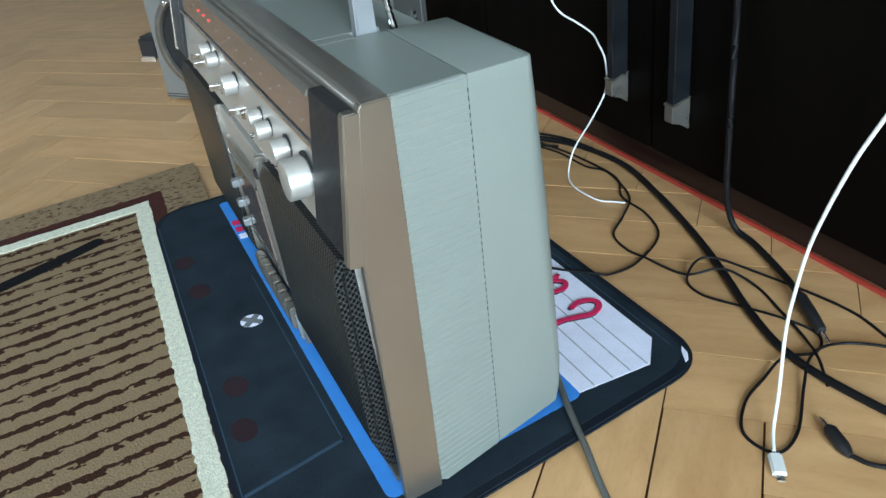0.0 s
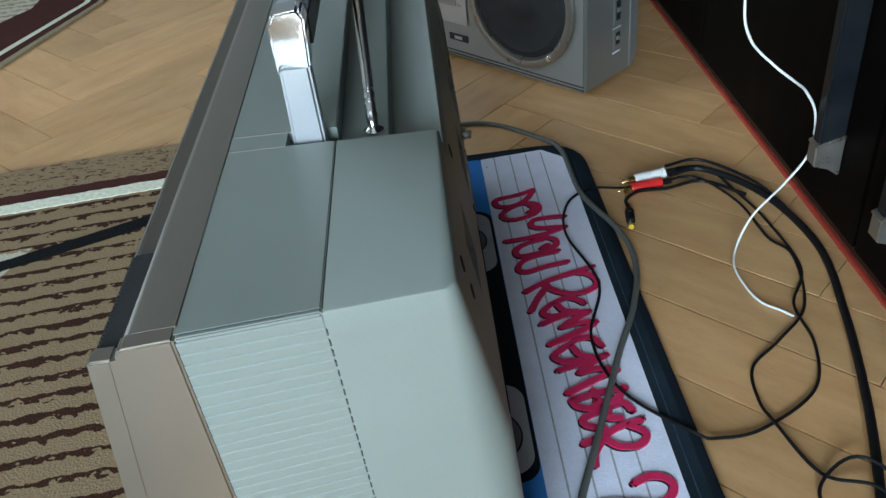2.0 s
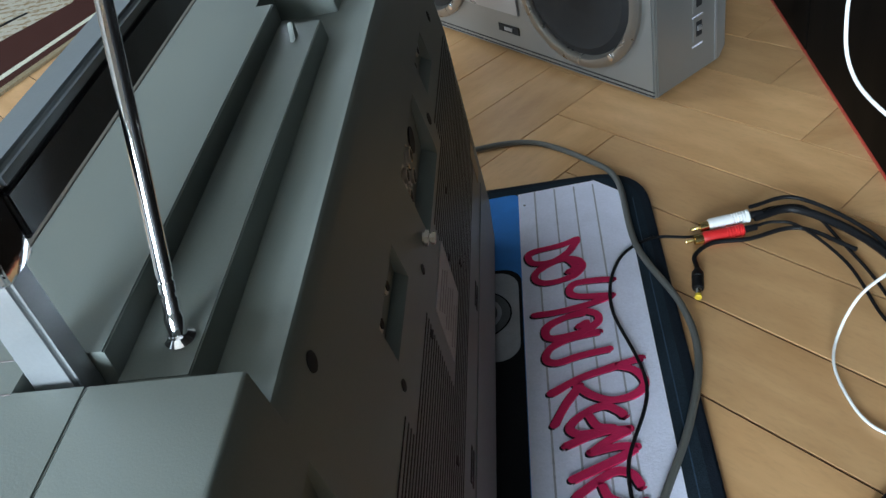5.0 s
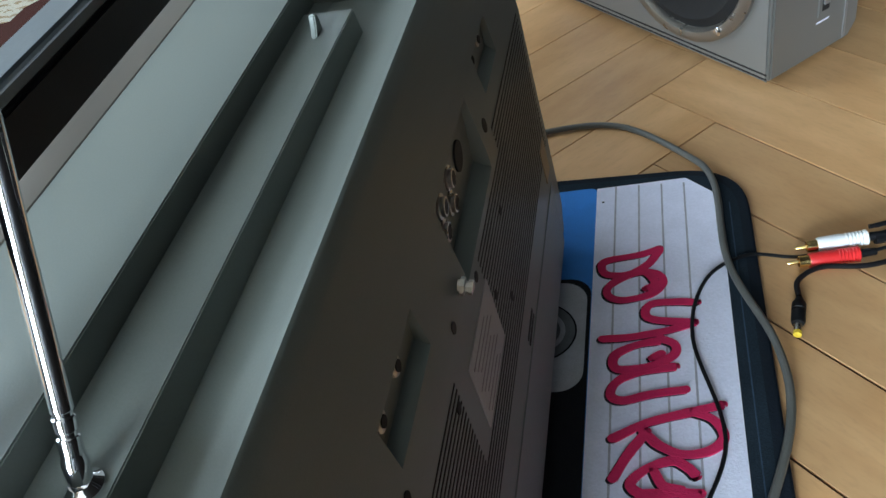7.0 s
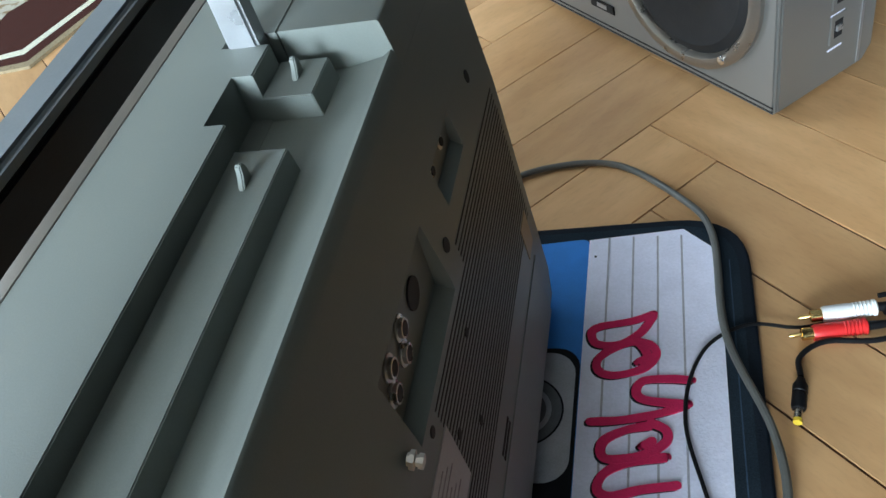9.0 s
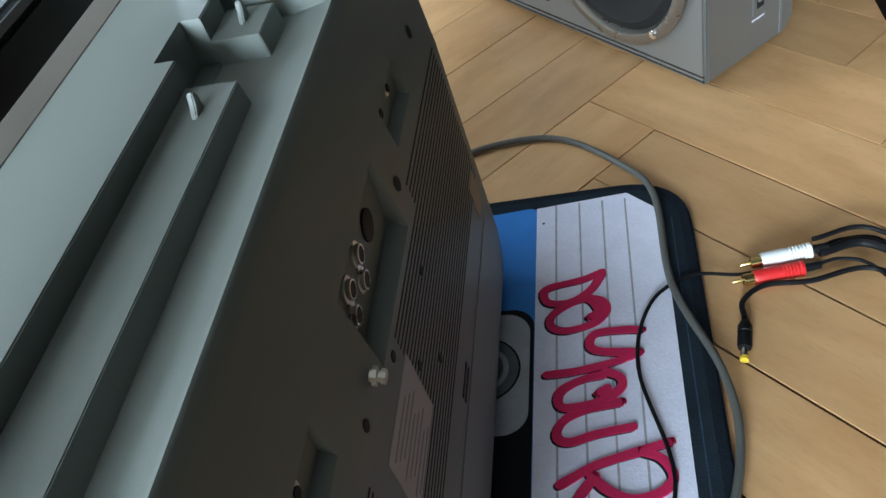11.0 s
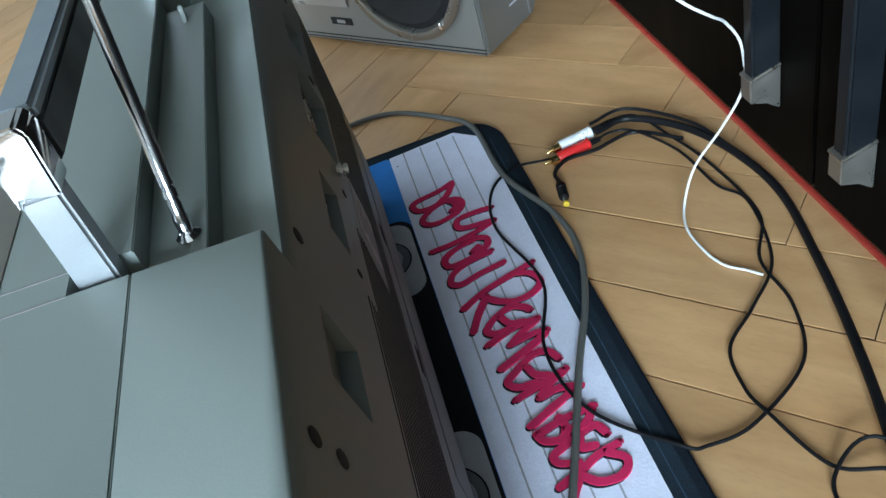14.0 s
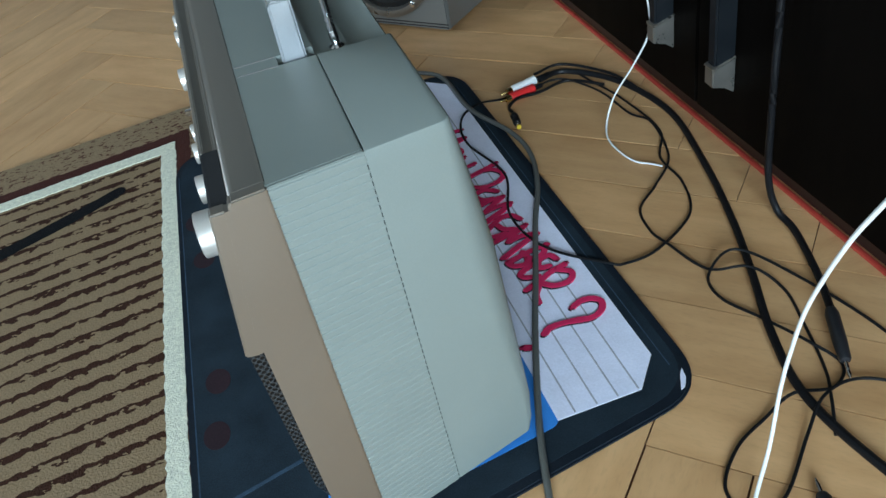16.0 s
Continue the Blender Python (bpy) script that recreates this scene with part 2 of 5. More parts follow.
def thing(name, label, category, group="", at=(0, 0, 0), turn=0.0):
    ob = new(name)
    ob.matrix_world = pose(*at, 0, 0, turn)
    return tagged(ob, label, category, group)


def bevelled(bm, r, seg=2, angle=30, keep=None):
    if r > 0:
        es = [e for e in bm.edges if len(e.link_faces) == 2 and e.calc_face_angle(0) > radians(angle)]
        if keep is not None:
            es = [e for e in es if not all(abs(v.co.y - keep) < 1e-5 for v in e.verts)]
        bmesh.ops.bevel(bm, geom=es, offset=r, segments=seg, affect="EDGES", clamp_overlap=True)
    return bm


def box(x0, x1, y0, y1, z0, z1, r=0.001, seg=2, into=None):
    bm = bmesh.new()
    bmesh.ops.create_cube(bm, size=1)
    for v in bm.verts:
        v.co = (x0 + (v.co.x + 0.5) * (x1 - x0), y0 + (v.co.y + 0.5) * (y1 - y0), z0 + (v.co.z + 0.5) * (z1 - z0))
    bevelled(bm, r, seg)
    if into is not None:
        return join(into, bm)
    return bm


def join(bm, other):
    me = bpy.data.meshes.new("join")
    other.to_mesh(me)
    other.free()
    bm.from_mesh(me)
    bpy.data.meshes.remove(me)
    return bm


def prism(profile, a, b, axis="y", r=0.0, seg=2, keep=None):
    """A flat outline drawn out along an axis. Profile points are (x, z) for y, (x, y) for z, (y, z) for x."""
    bm = bmesh.new()

    def at(p, s):
        return {"y": (p[0], s, p[1]), "z": (p[0], p[1], s), "x": (s, p[0], p[1])}[axis]
    lo = [bm.verts.new(at(p, a)) for p in profile]
    hi = [bm.verts.new(at(p, b)) for p in profile]
    n = len(profile)
    bm.faces.new(lo)
    bm.faces.new(hi[::-1])
    for i in range(n):
        bm.faces.new((lo[i], hi[i], hi[(i + 1) % n], lo[(i + 1) % n]))
    bmesh.ops.recalc_face_normals(bm, faces=bm.faces[:])
    return bevelled(bm, r, seg, 30, keep)


def turned(profile, place, axis, seg=32):
    """A lathe body: (radius, height) pairs along an axis from a place."""
    bm = bmesh.new()
    ax = Vector(axis).normalized()
    q = ax.to_track_quat("Z", "Y")
    rings = []
    for r, h in profile:
        rings.append([bm.verts.new(Vector(place) + q @ Vector((r * math.cos(2 * math.pi * k / seg), r * math.sin(2 * math.pi * k / seg), h)))
                      for k in range(seg)])
    for a, b in zip(rings, rings[1:]):
        for k in range(seg):
            bm.faces.new((a[k], a[(k + 1) % seg], b[(k + 1) % seg], b[k]))
    bm.faces.new(rings[0][::-1])
    bm.faces.new(rings[-1])
    return bm


def rounded(x0, x1, y0, y1, r, seg=8):
    out = []
    for cx, cy, s in ((x1 - r, y1 - r, 0), (x0 + r, y1 - r, 90), (x0 + r, y0 + r, 180), (x1 - r, y0 + r, 270)):
        for k in range(seg + 1):
            a = radians(s + 90 * k / seg)
            out.append((cx + r * math.cos(a), cy + r * math.sin(a)))
    return out


def round_corners(corners, r, seg=8):
    """An outline with the given corners, each rounded off with its radius."""
    out = []
    n = len(corners)
    for i, c in enumerate(corners):
        c, a, b = Vector(c), Vector(corners[i - 1]), Vector(corners[(i + 1) % n])
        p, q = c + (a - c).normalized() * r[i], c + (b - c).normalized() * r[i]
        for k in range(seg + 1):
            t = k / seg
            m = p * (1 - t) ** 2 + c * (2 * t * (1 - t)) + q * t * t
            out.append((m.x, m.y))
    return out


def sheet(outline, z0, z1):
    return prism(outline, z0, z1, "z")


def spline(points, steps=8):
    """A smooth line through the points."""
    p = [Vector(q) for q in points]
    p = [p[0] * 2 - p[1]] + p + [p[-1] * 2 - p[-2]]
    out = []
    for i in range(1, len(p) - 2):
        for k in range(steps):
            t = k / steps
            out.append(0.5 * ((2 * p[i]) + (p[i + 1] - p[i - 1]) * t + (2 * p[i - 1] - 5 * p[i] + 4 * p[i + 1] - p[i + 2]) * t * t
                              + (3 * p[i] - p[i - 1] - 3 * p[i + 1] + p[i + 2]) * t ** 3))
    out.append(p[-2])
    return out


def tube(points, r, steps=8, sides=10, flat=1.0):
    """A round cable along a smooth line."""
    line = spline(points, steps)
    bm = bmesh.new()
    rings = []
    up = Vector((0, 0, 1))
    for i, c in enumerate(line):
        d = (line[min(i + 1, len(line) - 1)] - line[max(i - 1, 0)]).normalized()
        s = d.cross(up)
        s = s.normalized() if s.length > 1e-3 else Vector((1, 0, 0))
        u = s.cross(d)
        rings.append([bm.verts.new(c + s * (r * flat * math.cos(2 * math.pi * k / sides)) + u * (r * math.sin(2 * math.pi * k / sides))) for k in range(sides)])
    for a, b in zip(rings, rings[1:]):
        for k in range(sides):
            bm.faces.new((a[k], a[(k + 1) % sides], b[(k + 1) % sides], b[k]))
    bm.faces.new(rings[0][::-1])
    bm.faces.new(rings[-1])
    return bm


def stroke(points, w, z0, z1, into=None, steps=8):
    """A brush stroke laid flat on the mat, with round ends and a slightly uneven width."""
    line = spline([(x, y, 0) for x, y in points], steps)
    left, right = [], []
    for i, c in enumerate(line):
        d = (line[min(i + 1, len(line) - 1)] - line[max(i - 1, 0)])
        d = d.normalized() if d.length > 1e-7 else Vector((1, 0, 0))
        s = Vector((-d.y, d.x, 0))
        k = w * (0.92 + 0.16 * noise.noise((c.x * 60, c.y * 60, 0)))
        left.append(c + s * k)
        right.append(c - s * k)
    bm = into or bmesh.new()

    def vert(c, z):
        return bm.verts.new((c.x, c.y, z))
    rise = 0.00012 / len(line)
    top = [(vert(a, z1 + rise * i), vert(b, z1 + rise * i)) for i, (a, b) in enumerate(zip(left, right))]
    low = [(vert(a, z0), vert(b, z0)) for a, b in zip(left, right)]
    for i in range(len(line) - 1):
        bm.faces.new((top[i][0], top[i][1], top[i + 1][1], top[i + 1][0]))
        bm.faces.new((top[i][0], top[i + 1][0], low[i + 1][0], low[i][0]))
        bm.faces.new((top[i + 1][1], top[i][1], low[i][1], low[i + 1][1]))
    for end, sgn in ((0, -1), (len(line) - 1, 1)):
        c = line[end]
        d = (line[end] - line[end - sgn]).normalized()
        s = Vector((-d.y, d.x, 0))
        fan = [top[end][0]]
        for k in range(1, 6):
            a = math.pi * k / 6
            fan.append(vert(c + s * (w * math.cos(a)) + d * (w * math.sin(a)), z1 + rise * end))
        fan.append(top[end][1])
        bm.faces.new(fan)
    return bm


# ---- the room ----
def wall_with_window(name, window_name, axis, at, lo, hi, win, flip):
    """A wall 0.12 m thick with one opening, and the window frame in it. win: along from, to, sill, head."""
    a, b, s, h = win
    pieces = ((lo, a, 0, 2.6), (b, hi, 0, 2.6), (a, b, 0, s), (a, b, h, 2.6))
    bm = bmesh.new()
    t0, t1 = sorted((at, at + 0.12 * flip))
    for u0, u1, z0, z1 in pieces:
        if axis == "x":
            box(t0, t1, u0, u1, z0, z1, 0, into=bm)
        else:
            box(u0, u1, t0, t1, z0, z1, 0, into=bm)
    tagged(finish(bm, name, wall_paint), "unseen grey wall with a window opening, darkened to limit bounce light", "wall", kind="structure")
    root = thing(window_name, "white painted wooden casement window in the wall", "window")
    root["kind"] = "structure"
    m0, m1 = t0 + 0.03, t1 - 0.03
    mid = (a + b) / 2
    for nm, u0, u1, z0, z1 in (("frame_side", a, a + 0.06, s, h), ("frame_side", b - 0.06, b, s, h), ("frame_rail", a + 0.06, b - 0.06, s, s + 0.06),
                               ("frame_rail", a + 0.06, b - 0.06, h - 0.06, h), ("mullion", mid - 0.03, mid + 0.03, s + 0.06, h - 0.06)):
        bm = box(m0, m1, u0, u1, z0, z1, 0.004) if axis == "x" else box(u0, u1, m0, m1, z0, z1, 0.004)
        part(nm, bm, frame_white, root)


wall_with_window("wall_south", "window_1", "y", -3.2, -2.6, 1.0, (-1.72, -0.12, 0.32, 1.92), -1)
wall_with_window("wall_west", "window_2", "x", -2.6, -3.2, 3.2, (0.35, 1.65, 0.85, 2.15), -1)
tagged(finish(box(-2.72, 1.12, 3.2, 3.32, 0, 2.6, 0), "wall_north", wall_paint), "plain unseen grey wall, darkened to limit bounce light", "wall", kind="structure")
tagged(finish(box(1.0, 1.12, -3.2, 3.2, 0, 2.6, 0), "wall_east", wall_paint), "plain unseen grey wall, darkened to limit bounce light", "wall", kind="structure")
tagged(finish(box(-2.72, 1.12, -3.32, 3.32, 2.6, 2.7, 0), "ceiling", ceiling_paint), "plain unseen grey ceiling, darkened to limit bounce light", "ceiling", kind="structure")
floor = tagged(finish(box(-2.72, 1.12, -3.32, 3.32, -0.05, -0.0022, 0), "floor", joint_dark),
               "herringbone parquet of pale oiled beech", "floor", kind="structure")

# ---- wardrobe with dark doors ----
DOOR_X = 0.424


def wardrobe():
    root = thing("wardrobe", "very dark brown wooden wardrobe with bar handles and a reddish plinth", "wardrobe", at=(DOOR_X, 0.36, 0))
    part("body", box(0.022, 0.55, -1.5, 2.2, 0.062, 2.1, 0.002), cabinet_dark, root)
    part("plinth", box(0.036, 0.53, -1.5, 2.2, 0.006, 0.062, 0.001), plinth_red, root, "reddish brown glossy plinth")
    part("edging", box(0.031, 0.036, -1.5, 2.2, 0.0, 0.0055, 0.001), red_line, root, "bright red edging strip on the floor")
    part("edging", box(0.030, 0.036, -1.5, 2.2, 0.046, 0.053, 0.001), plinth_red, root, "dull red edging strip")
    for k in range(-3, 5):
        y0 = k * 0.45
        if y0 < -1.4 or y0 > 2.1:
            continue
        door = part("door", box(0.0, 0.02, y0 + 0.0015, y0 + 0.4485, 0.058, 2.08, 0.0015), cabinet_dark, root)
        hy = y0 + 0.056 if k % 2 == 0 else y0 + 0.45 - 0.067
        part("handle", box(-0.0245, -0.0005, hy - 0.0072, hy + 0.0072, 0.132, 0.95, 0.002, 3), handle_dark, door, "dark lacquered bar handle")
        cap = prism([(-0.0268, 0.121), (-0.0268, 0.1420), (-0.0005, 0.1495), (-0.0005, 0.108), (-0.012, 0.1165)], hy - 0.008, hy + 0.008, "y", 0.0012)
        part("cap_lip", prism([(-0.0276, 0.1407), (-0.0276, 0.1433), (-0.0005, 0.1510), (-0.0005, 0.1483)], hy - 0.0088, hy + 0.0088, "y", 0.0008), nickel, door, "polished nickel lip")
        part("end_cap", cap, cap_nickel, door, "brushed nickel end cap")
        if k == -1:
            bracket = prism([(-0.0268, 0.300), (-0.0005, 0.284), (-0.0005, 0.345), (-0.0268, 0.338)], hy - 0.009, hy + 0.009, "y", 0.0015)
            part("bracket", bracket, nickel, door, "polished nickel bracket")
            ring = [(-0.030 + 0.004 * math.sin(radians(a)), hy + 0.015 * math.cos(radians(a)), 0.336 + 0.012 * math.sin(radians(a))) for a in range(0, 361, 30)]
            part("ring", tube(ring, 0.0024), nickel, door, "polished nickel ring")


wardrobe()

# ---- cassette-shaped floor mat ----
MZ = 0.0062


def floor_mat():
    root = thing("floor_mat", "dark navy floor mat printed as a blue music cassette", "mat", at=(0, 0, 0))
    base = sheet(round_corners([(-0.215, -0.052), (0.240, 0.024), (0.237, 0.713), (-0.190, 0.694)], (0.05, 0.05, 0.06, 0.06)), 0.0004, MZ)
    part("base", bevelled(base, 0.0018, 2, 40), navy_edge, root)
    part("field", sheet(round_corners([(-0.207, -0.042), (0.231, 0.034), (0.228, 0.704), (-0.182, 0.686)], (0.045, 0.045, 0.055, 0.055)), MZ - 0.001, MZ + 0.0003), navy, root)
    z = MZ + 0.0003

    def lay(name, outline, mat, level, label=""):
        return part(name, sheet(outline, z - 0.0006, z + 0.00022 * level), mat, root, label, smooth=False)
    lay("blue_print", round_corners([(-0.096, 0.012), (0.108, 0.041), (0.108, 0.69), (-0.096, 0.668)], (0.012, 0.01, 0.01, 0.006)), blue, 1, "sky blue printed cassette body")
    c = 0.027
    lay("label_print", [(0.107, 0.045), (0.213 - c, 0.045), (0.213, 0.045 + c + 0.006), (0.213, 0.697 - c), (0.213 - c, 0.697), (0.107, 0.688)],
        label_white, 2, "white lined cassette label")
    for x in (0.124, 0.1445, 0.1645, 0.184):
        lay("ruling", [(x - 0.0008, 0.047), (x + 0.0008, 0.047), (x + 0.0008, 0.69), (x - 0.0008, 0.69)], rule_grey, 3)
    lay("window_print", rounded(-0.05, 0.1065, 0.178, 0.57, 0.018), print_black, 2.4, "black cassette window")
    for y0, y1 in ((0.453, 0.5655), (0.186, 0.287)):
        lay("reel_window", rounded(-0.01, 0.1035, y0, y1, 0.02), reel_grey, 3.2, "pale grey reel window")
        cy = 0.512 if y0 > 0.3 else 0.228
        for rr, mt, lv in ((0.031, print_black, 4), (0.0295, reel_dark, 4.8), (0.022, reel_grey, 5.6), (0.018, reel_dark, 6.4)):
            lay("reel_ring", [(0.066 + rr * math.cos(2 * math.pi * k / 32), cy + rr * math.sin(2 * math.pi * k / 32)) for k in range(32)], mt, lv)
    for x, y in ((-0.168, 0.439), (-0.172, 0.232), (-0.18, 0.163), (-0.172, 0.52)):
        lay("hole_print", [(x + 0.0125 * math.cos(2 * math.pi * k / 24), y + 0.017 * math.sin(2 * math.pi * k / 24)) for k in range(24)], maroon, 1,
            "dark maroon printed hole")
    sx, sy = -0.129, 0.34
    lay("screw_print", [(sx + 0.0125 * math.cos(2 * math.pi * k / 28), sy + 0.0125 * math.sin(2 * math.pi * k / 28)) for k in range(28)], label_white, 1,
        "printed white screw head with a cross")
    for a in range(4):
        ang = radians(45 + 90 * a)
        d, s = Vector((math.cos(ang), math.sin(ang))), Vector((-math.sin(ang), math.cos(ang)))
        o = Vector((sx, sy))
        lay("screw_cross", [tuple(o - s * 0.004), tuple(o + d * 0.0122 - s * 0.0035), tuple(o + d * 0.0122 + s * 0.0035), tuple(o + s * 0.004)], reel_dark, 2 + 0.3 * a)
    lay("stitching", [(-0.2035, 0.03), (-0.2023, 0.03), (-0.1848, 0.64), (-0.186, 0.64)], stitch, 1)
    lay("stitching", [(0.2205, 0.06), (0.2215, 0.06), (0.2215, 0.66), (0.2205, 0.66)], stitch, 1)
    lay("fold_line", [(-0.2, 0.077), (-0.104, 0.1), (-0.104, 0.104), (-0.2, 0.081)], stitch, 1)
    lay("fold_line", [(-0.1055, 0.10), (-0.1040, 0.10), (-0.1040, 0.44), (-0.1050, 0.44)], stitch, 1)
    for k in range(3):
        lay("print_bar", [(-0.0935, 0.585 - 0.022 * k), (-0.0835, 0.585 - 0.022 * k), (-0.0835, 0.6 - 0.022 * k), (-0.0935, 0.6 - 0.022 * k)],
            crimson if k < 2 else label_white, 2)
    lay("print_bar", [(0.112, 0.667), (0.114, 0.667), (0.114, 0.669), (0.112, 0.669)], print_black, 3)
    part("corner_wear", sheet([(0.2155, 0.030), (0.2205, 0.032), (0.2265, 0.041), (0.2285, 0.052), (0.2235, 0.046), (0.2185, 0.036)], z - 0.0005, z + 0.0004), label_white, root, "worn white corner")

    # handwritten question, read from the far end; u runs along the line, v up the letters
    line = (
        ("D", 0.007, 0.037, 0.114, 0.161, [[(0.0, 1.0), (0.23, 0.66), (0.4, 0.15), (0.6, 0.0), (0.97, 0.09), (1.0, 0.45), (0.63, 0.79), (0.1, 1.0)]]),
        ("O", 0.034, 0.066, 0.120, 0.163, [[(0.62, 0.7), (0.44, 0.86), (0.03, 0.67), (0.19, 0.28), (0.53, 0.0), (0.87, 0.02), (1.0, 0.3), (0.81, 0.77), (0.44, 1.0), (0.13, 0.93), (0.0, 0.67)]]),
        ("Y", 0.069, 0.107, 0.117, 0.188, [[(0.03, 1.0), (0.0, 0.8), (0.05, 0.52), (0.32, 0.45), (0.5, 0.56), (0.58, 0.96)], [(0.58, 0.96), (0.79, 0.68), (0.95, 0.31), (1.0, 0.0)]]),
        ("O", 0.107, 0.137, 0.125, 0.170, [[(0.63, 0.64), (0.5, 0.78)], [(0.07, 0.76), (0.2, 0.4), (0.47, 0.07), (0.8, 0.0), (1.0, 0.13), (0.9, 0.6), (0.53, 0.98), (0.2, 1.0), (0.0, 0.78)]]),
        ("U", 0.134, 0.165, 0.124, 0.176, [[(0.0, 0.88), (0.16, 0.38), (0.45, 0.08), (0.84, 0.0), (1.0, 0.17), (0.81, 0.56), (0.68, 1.0)]]),
        ("R", 0.168, 0.229, 0.126, 0.200, [[(0.0, 1.0), (0.1, 0.73), (0.26, 0.32), (0.48, 0.0)], [(0.1, 0.73), (0.21, 0.91), (0.44, 0.99), (0.62, 0.85), (0.67, 0.62), (0.56, 0.42), (0.38, 0.28)], [(0.39, 0.31), (0.67, 0.15), (1.0, 0.01)]]),
        ("E", 0.214, 0.239, 0.138, 0.180, [[(0.44, 1.0), (0.2, 0.88), (0.0, 0.64), (0.28, 0.24), (0.72, 0.0), (1.0, 0.14), (1.0, 0.43)], [(0.32, 0.36), (0.76, 0.5), (0.88, 0.76)]]),
        ("M", 0.238, 0.279, 0.134, 0.185, [[(0.27, 0.0), (0.02, 0.51), (0.0, 0.94)], [(0.02, 0.92), (0.27, 0.55), (0.46, 0.35)], [(0.46, 0.35), (0.37, 0.75), (0.41, 1.0)], [(0.44, 0.98), (0.66, 0.67), (1.0, 0.06)]]),
        ("E", 0.275, 0.304, 0.138, 0.184, [[(0.45, 1.0), (0.07, 0.87), (0.0, 0.59), (0.45, 0.15), (0.69, 0.0), (0.97, 0.15), (1.0, 0.46)], [(0.34, 0.41), (0.72, 0.5), (0.9, 0.7)]]),
        ("M", 0.301, 0.343, 0.139, 0.190, [[(0.31, 0.0), (0.19, 0.33), (0.0, 0.9)], [(0.02, 0.86), (0.19, 0.59), (0.45, 0.35)], [(0.45, 0.35), (0.38, 0.67), (0.5, 1.0)], [(0.5, 0.96), (0.69, 0.59), (1.0, 0.06)]]),
        ("B", 0.344, 0.363, 0.144, 0.192, [[(0.0, 1.0), (0.11, 0.5), (0.42, 0.0)], [(0.42, 0.0), (0.84, 0.08), (1.0, 0.31), (0.63, 0.46), (0.0, 0.42)], [(0.63, 0.44), (0.74, 0.67), (0.53, 0.83), (0.0, 0.98)]]),
        ("E", 0.361, 0.387, 0.149, 0.192, [[(0.38, 1.0), (0.0, 0.88), (0.08, 0.63), (0.35, 0.19), (0.54, 0.0), (0.81, 0.05), (1.0, 0.35)], [(0.15, 0.56), (0.54, 0.49), (0.65, 0.72)]]),
        ("R", 0.382, 0.424, 0.145, 0.197, [[(0.0, 1.0), (0.1, 0.65), (0.29, 0.33), (0.45, 0.0)], [(0.1, 0.77), (0.31, 0.98), (0.5, 0.96), (0.64, 0.79), (0.6, 0.52), (0.38, 0.33)], [(0.43, 0.27), (0.71, 0.12), (1.0, 0.08)]]),
        ("?", 0.440, 0.466, 0.137, 0.204, [[(0.19, 0.57), (0.08, 0.66), (0.0, 0.76), (0.08, 0.91), (0.38, 1.0), (0.77, 0.93), (1.0, 0.75), (0.88, 0.52), (0.77, 0.28), (0.81, 0.1), (1.0, 0.0)]]),
    )
    for index, (ch, u0, u1, v0, v1, strokes) in enumerate(line):
        for dx, mt, lv, nm, w in ((-0.0017, print_black, 4.2, "letter_shadow", 0.0033), (0, crimson, 7.0, "letter", 0.0036)):
            bm = bmesh.new()
            for i, st in enumerate(strokes):
                stroke([(v0 + v * (v1 - v0) + dx, 0.61 - (u0 + u * (u1 - u0)) + dx * 0.6) for u, v in st], w, z, z + 0.00022 * (lv + 0.7 * i) + 0.00003 * index, bm)
            part(nm, bm, mt, root, "crimson brush letter" if nm == "letter" else "", smooth=False)
    for dx, mt, lv, nm, w in ((-0.0018, print_black, 4.2, "letter_shadow", 0.0038), (0, crimson, 5.0, "letter", 0.0042)):
        part(nm, stroke([(0.113 + dx, 0.1365), (0.1185 + dx, 0.134)], w, z, z + 0.00022 * lv), mt, root, "crimson dot" if nm == "letter" else "", smooth=False)


floor_mat()

# ---- the large portable stereo ----
L = 0.650
N0, N1 = 0.138, 0.507
BACK = [(0.345, 0.053), (0.27, 0.066), (0.23, 0.073), (0.17, 0.077), (0.10, 0.082), (0.04, 0.086), (0.016, 0.080)]


def back_x(z):
    return float(np.interp(z, [p[0] for p in BACK][::-1], [p[1] for p in BACK][::-1]))


def front_x(z):
    return float(np.interp(z, [0.0, 0.02, 0.235, 0.345], [-0.084, -0.085, -0.097, -0.083]))


def loft(levels):
    """A skin over closed outlines of equal length."""
    bm = bmesh.new()
    rings = [[bm.verts.new(p) for p in ring] for ring in levels]
    n = len(rings[0])
    for a, b in zip(rings, rings[1:]):
        for k in range(n):
            bm.faces.new((a[k], a[(k + 1) % n], b[(k + 1) % n], b[k]))
    bm.faces.new(rings[0][::-1])
    bm.faces.new(rings[-1])
    return bm


def back_ring(z, y0, y1, inner=0.0005, inset=0.0, near=True, far=True):
    xb = back_x(z) - inset
    r = float(np.interp(z, [0.012, 0.06, 0.15, 0.23, 0.345], [0.004, 0.009, 0.018, 0.023, 0.006]))
    pts = [(inner, y0 + inset * near)]
    if near:
        pts += [(xb - r + r * math.sin(radians(a)), y0 + inset + r - r * math.cos(radians(a))) for a in range(0, 91, 10)]
    else:
        pts += [(xb - 1e-5 * a, y0 + 1e-5 * a) for a in range(10)]
    if far:
        pts += [(xb - r + r * math.cos(radians(a)), y1 - inset - r + r * math.sin(radians(a))) for a in range(0, 91, 10)]
    else:
        pts += [(xb - 1e-5 * a, y1 - 1e-5 * (10 - a)) for a in range(10)]
    pts.append((inner, y1 - inset * far))
    return [(x, y, z) for x, y in pts]


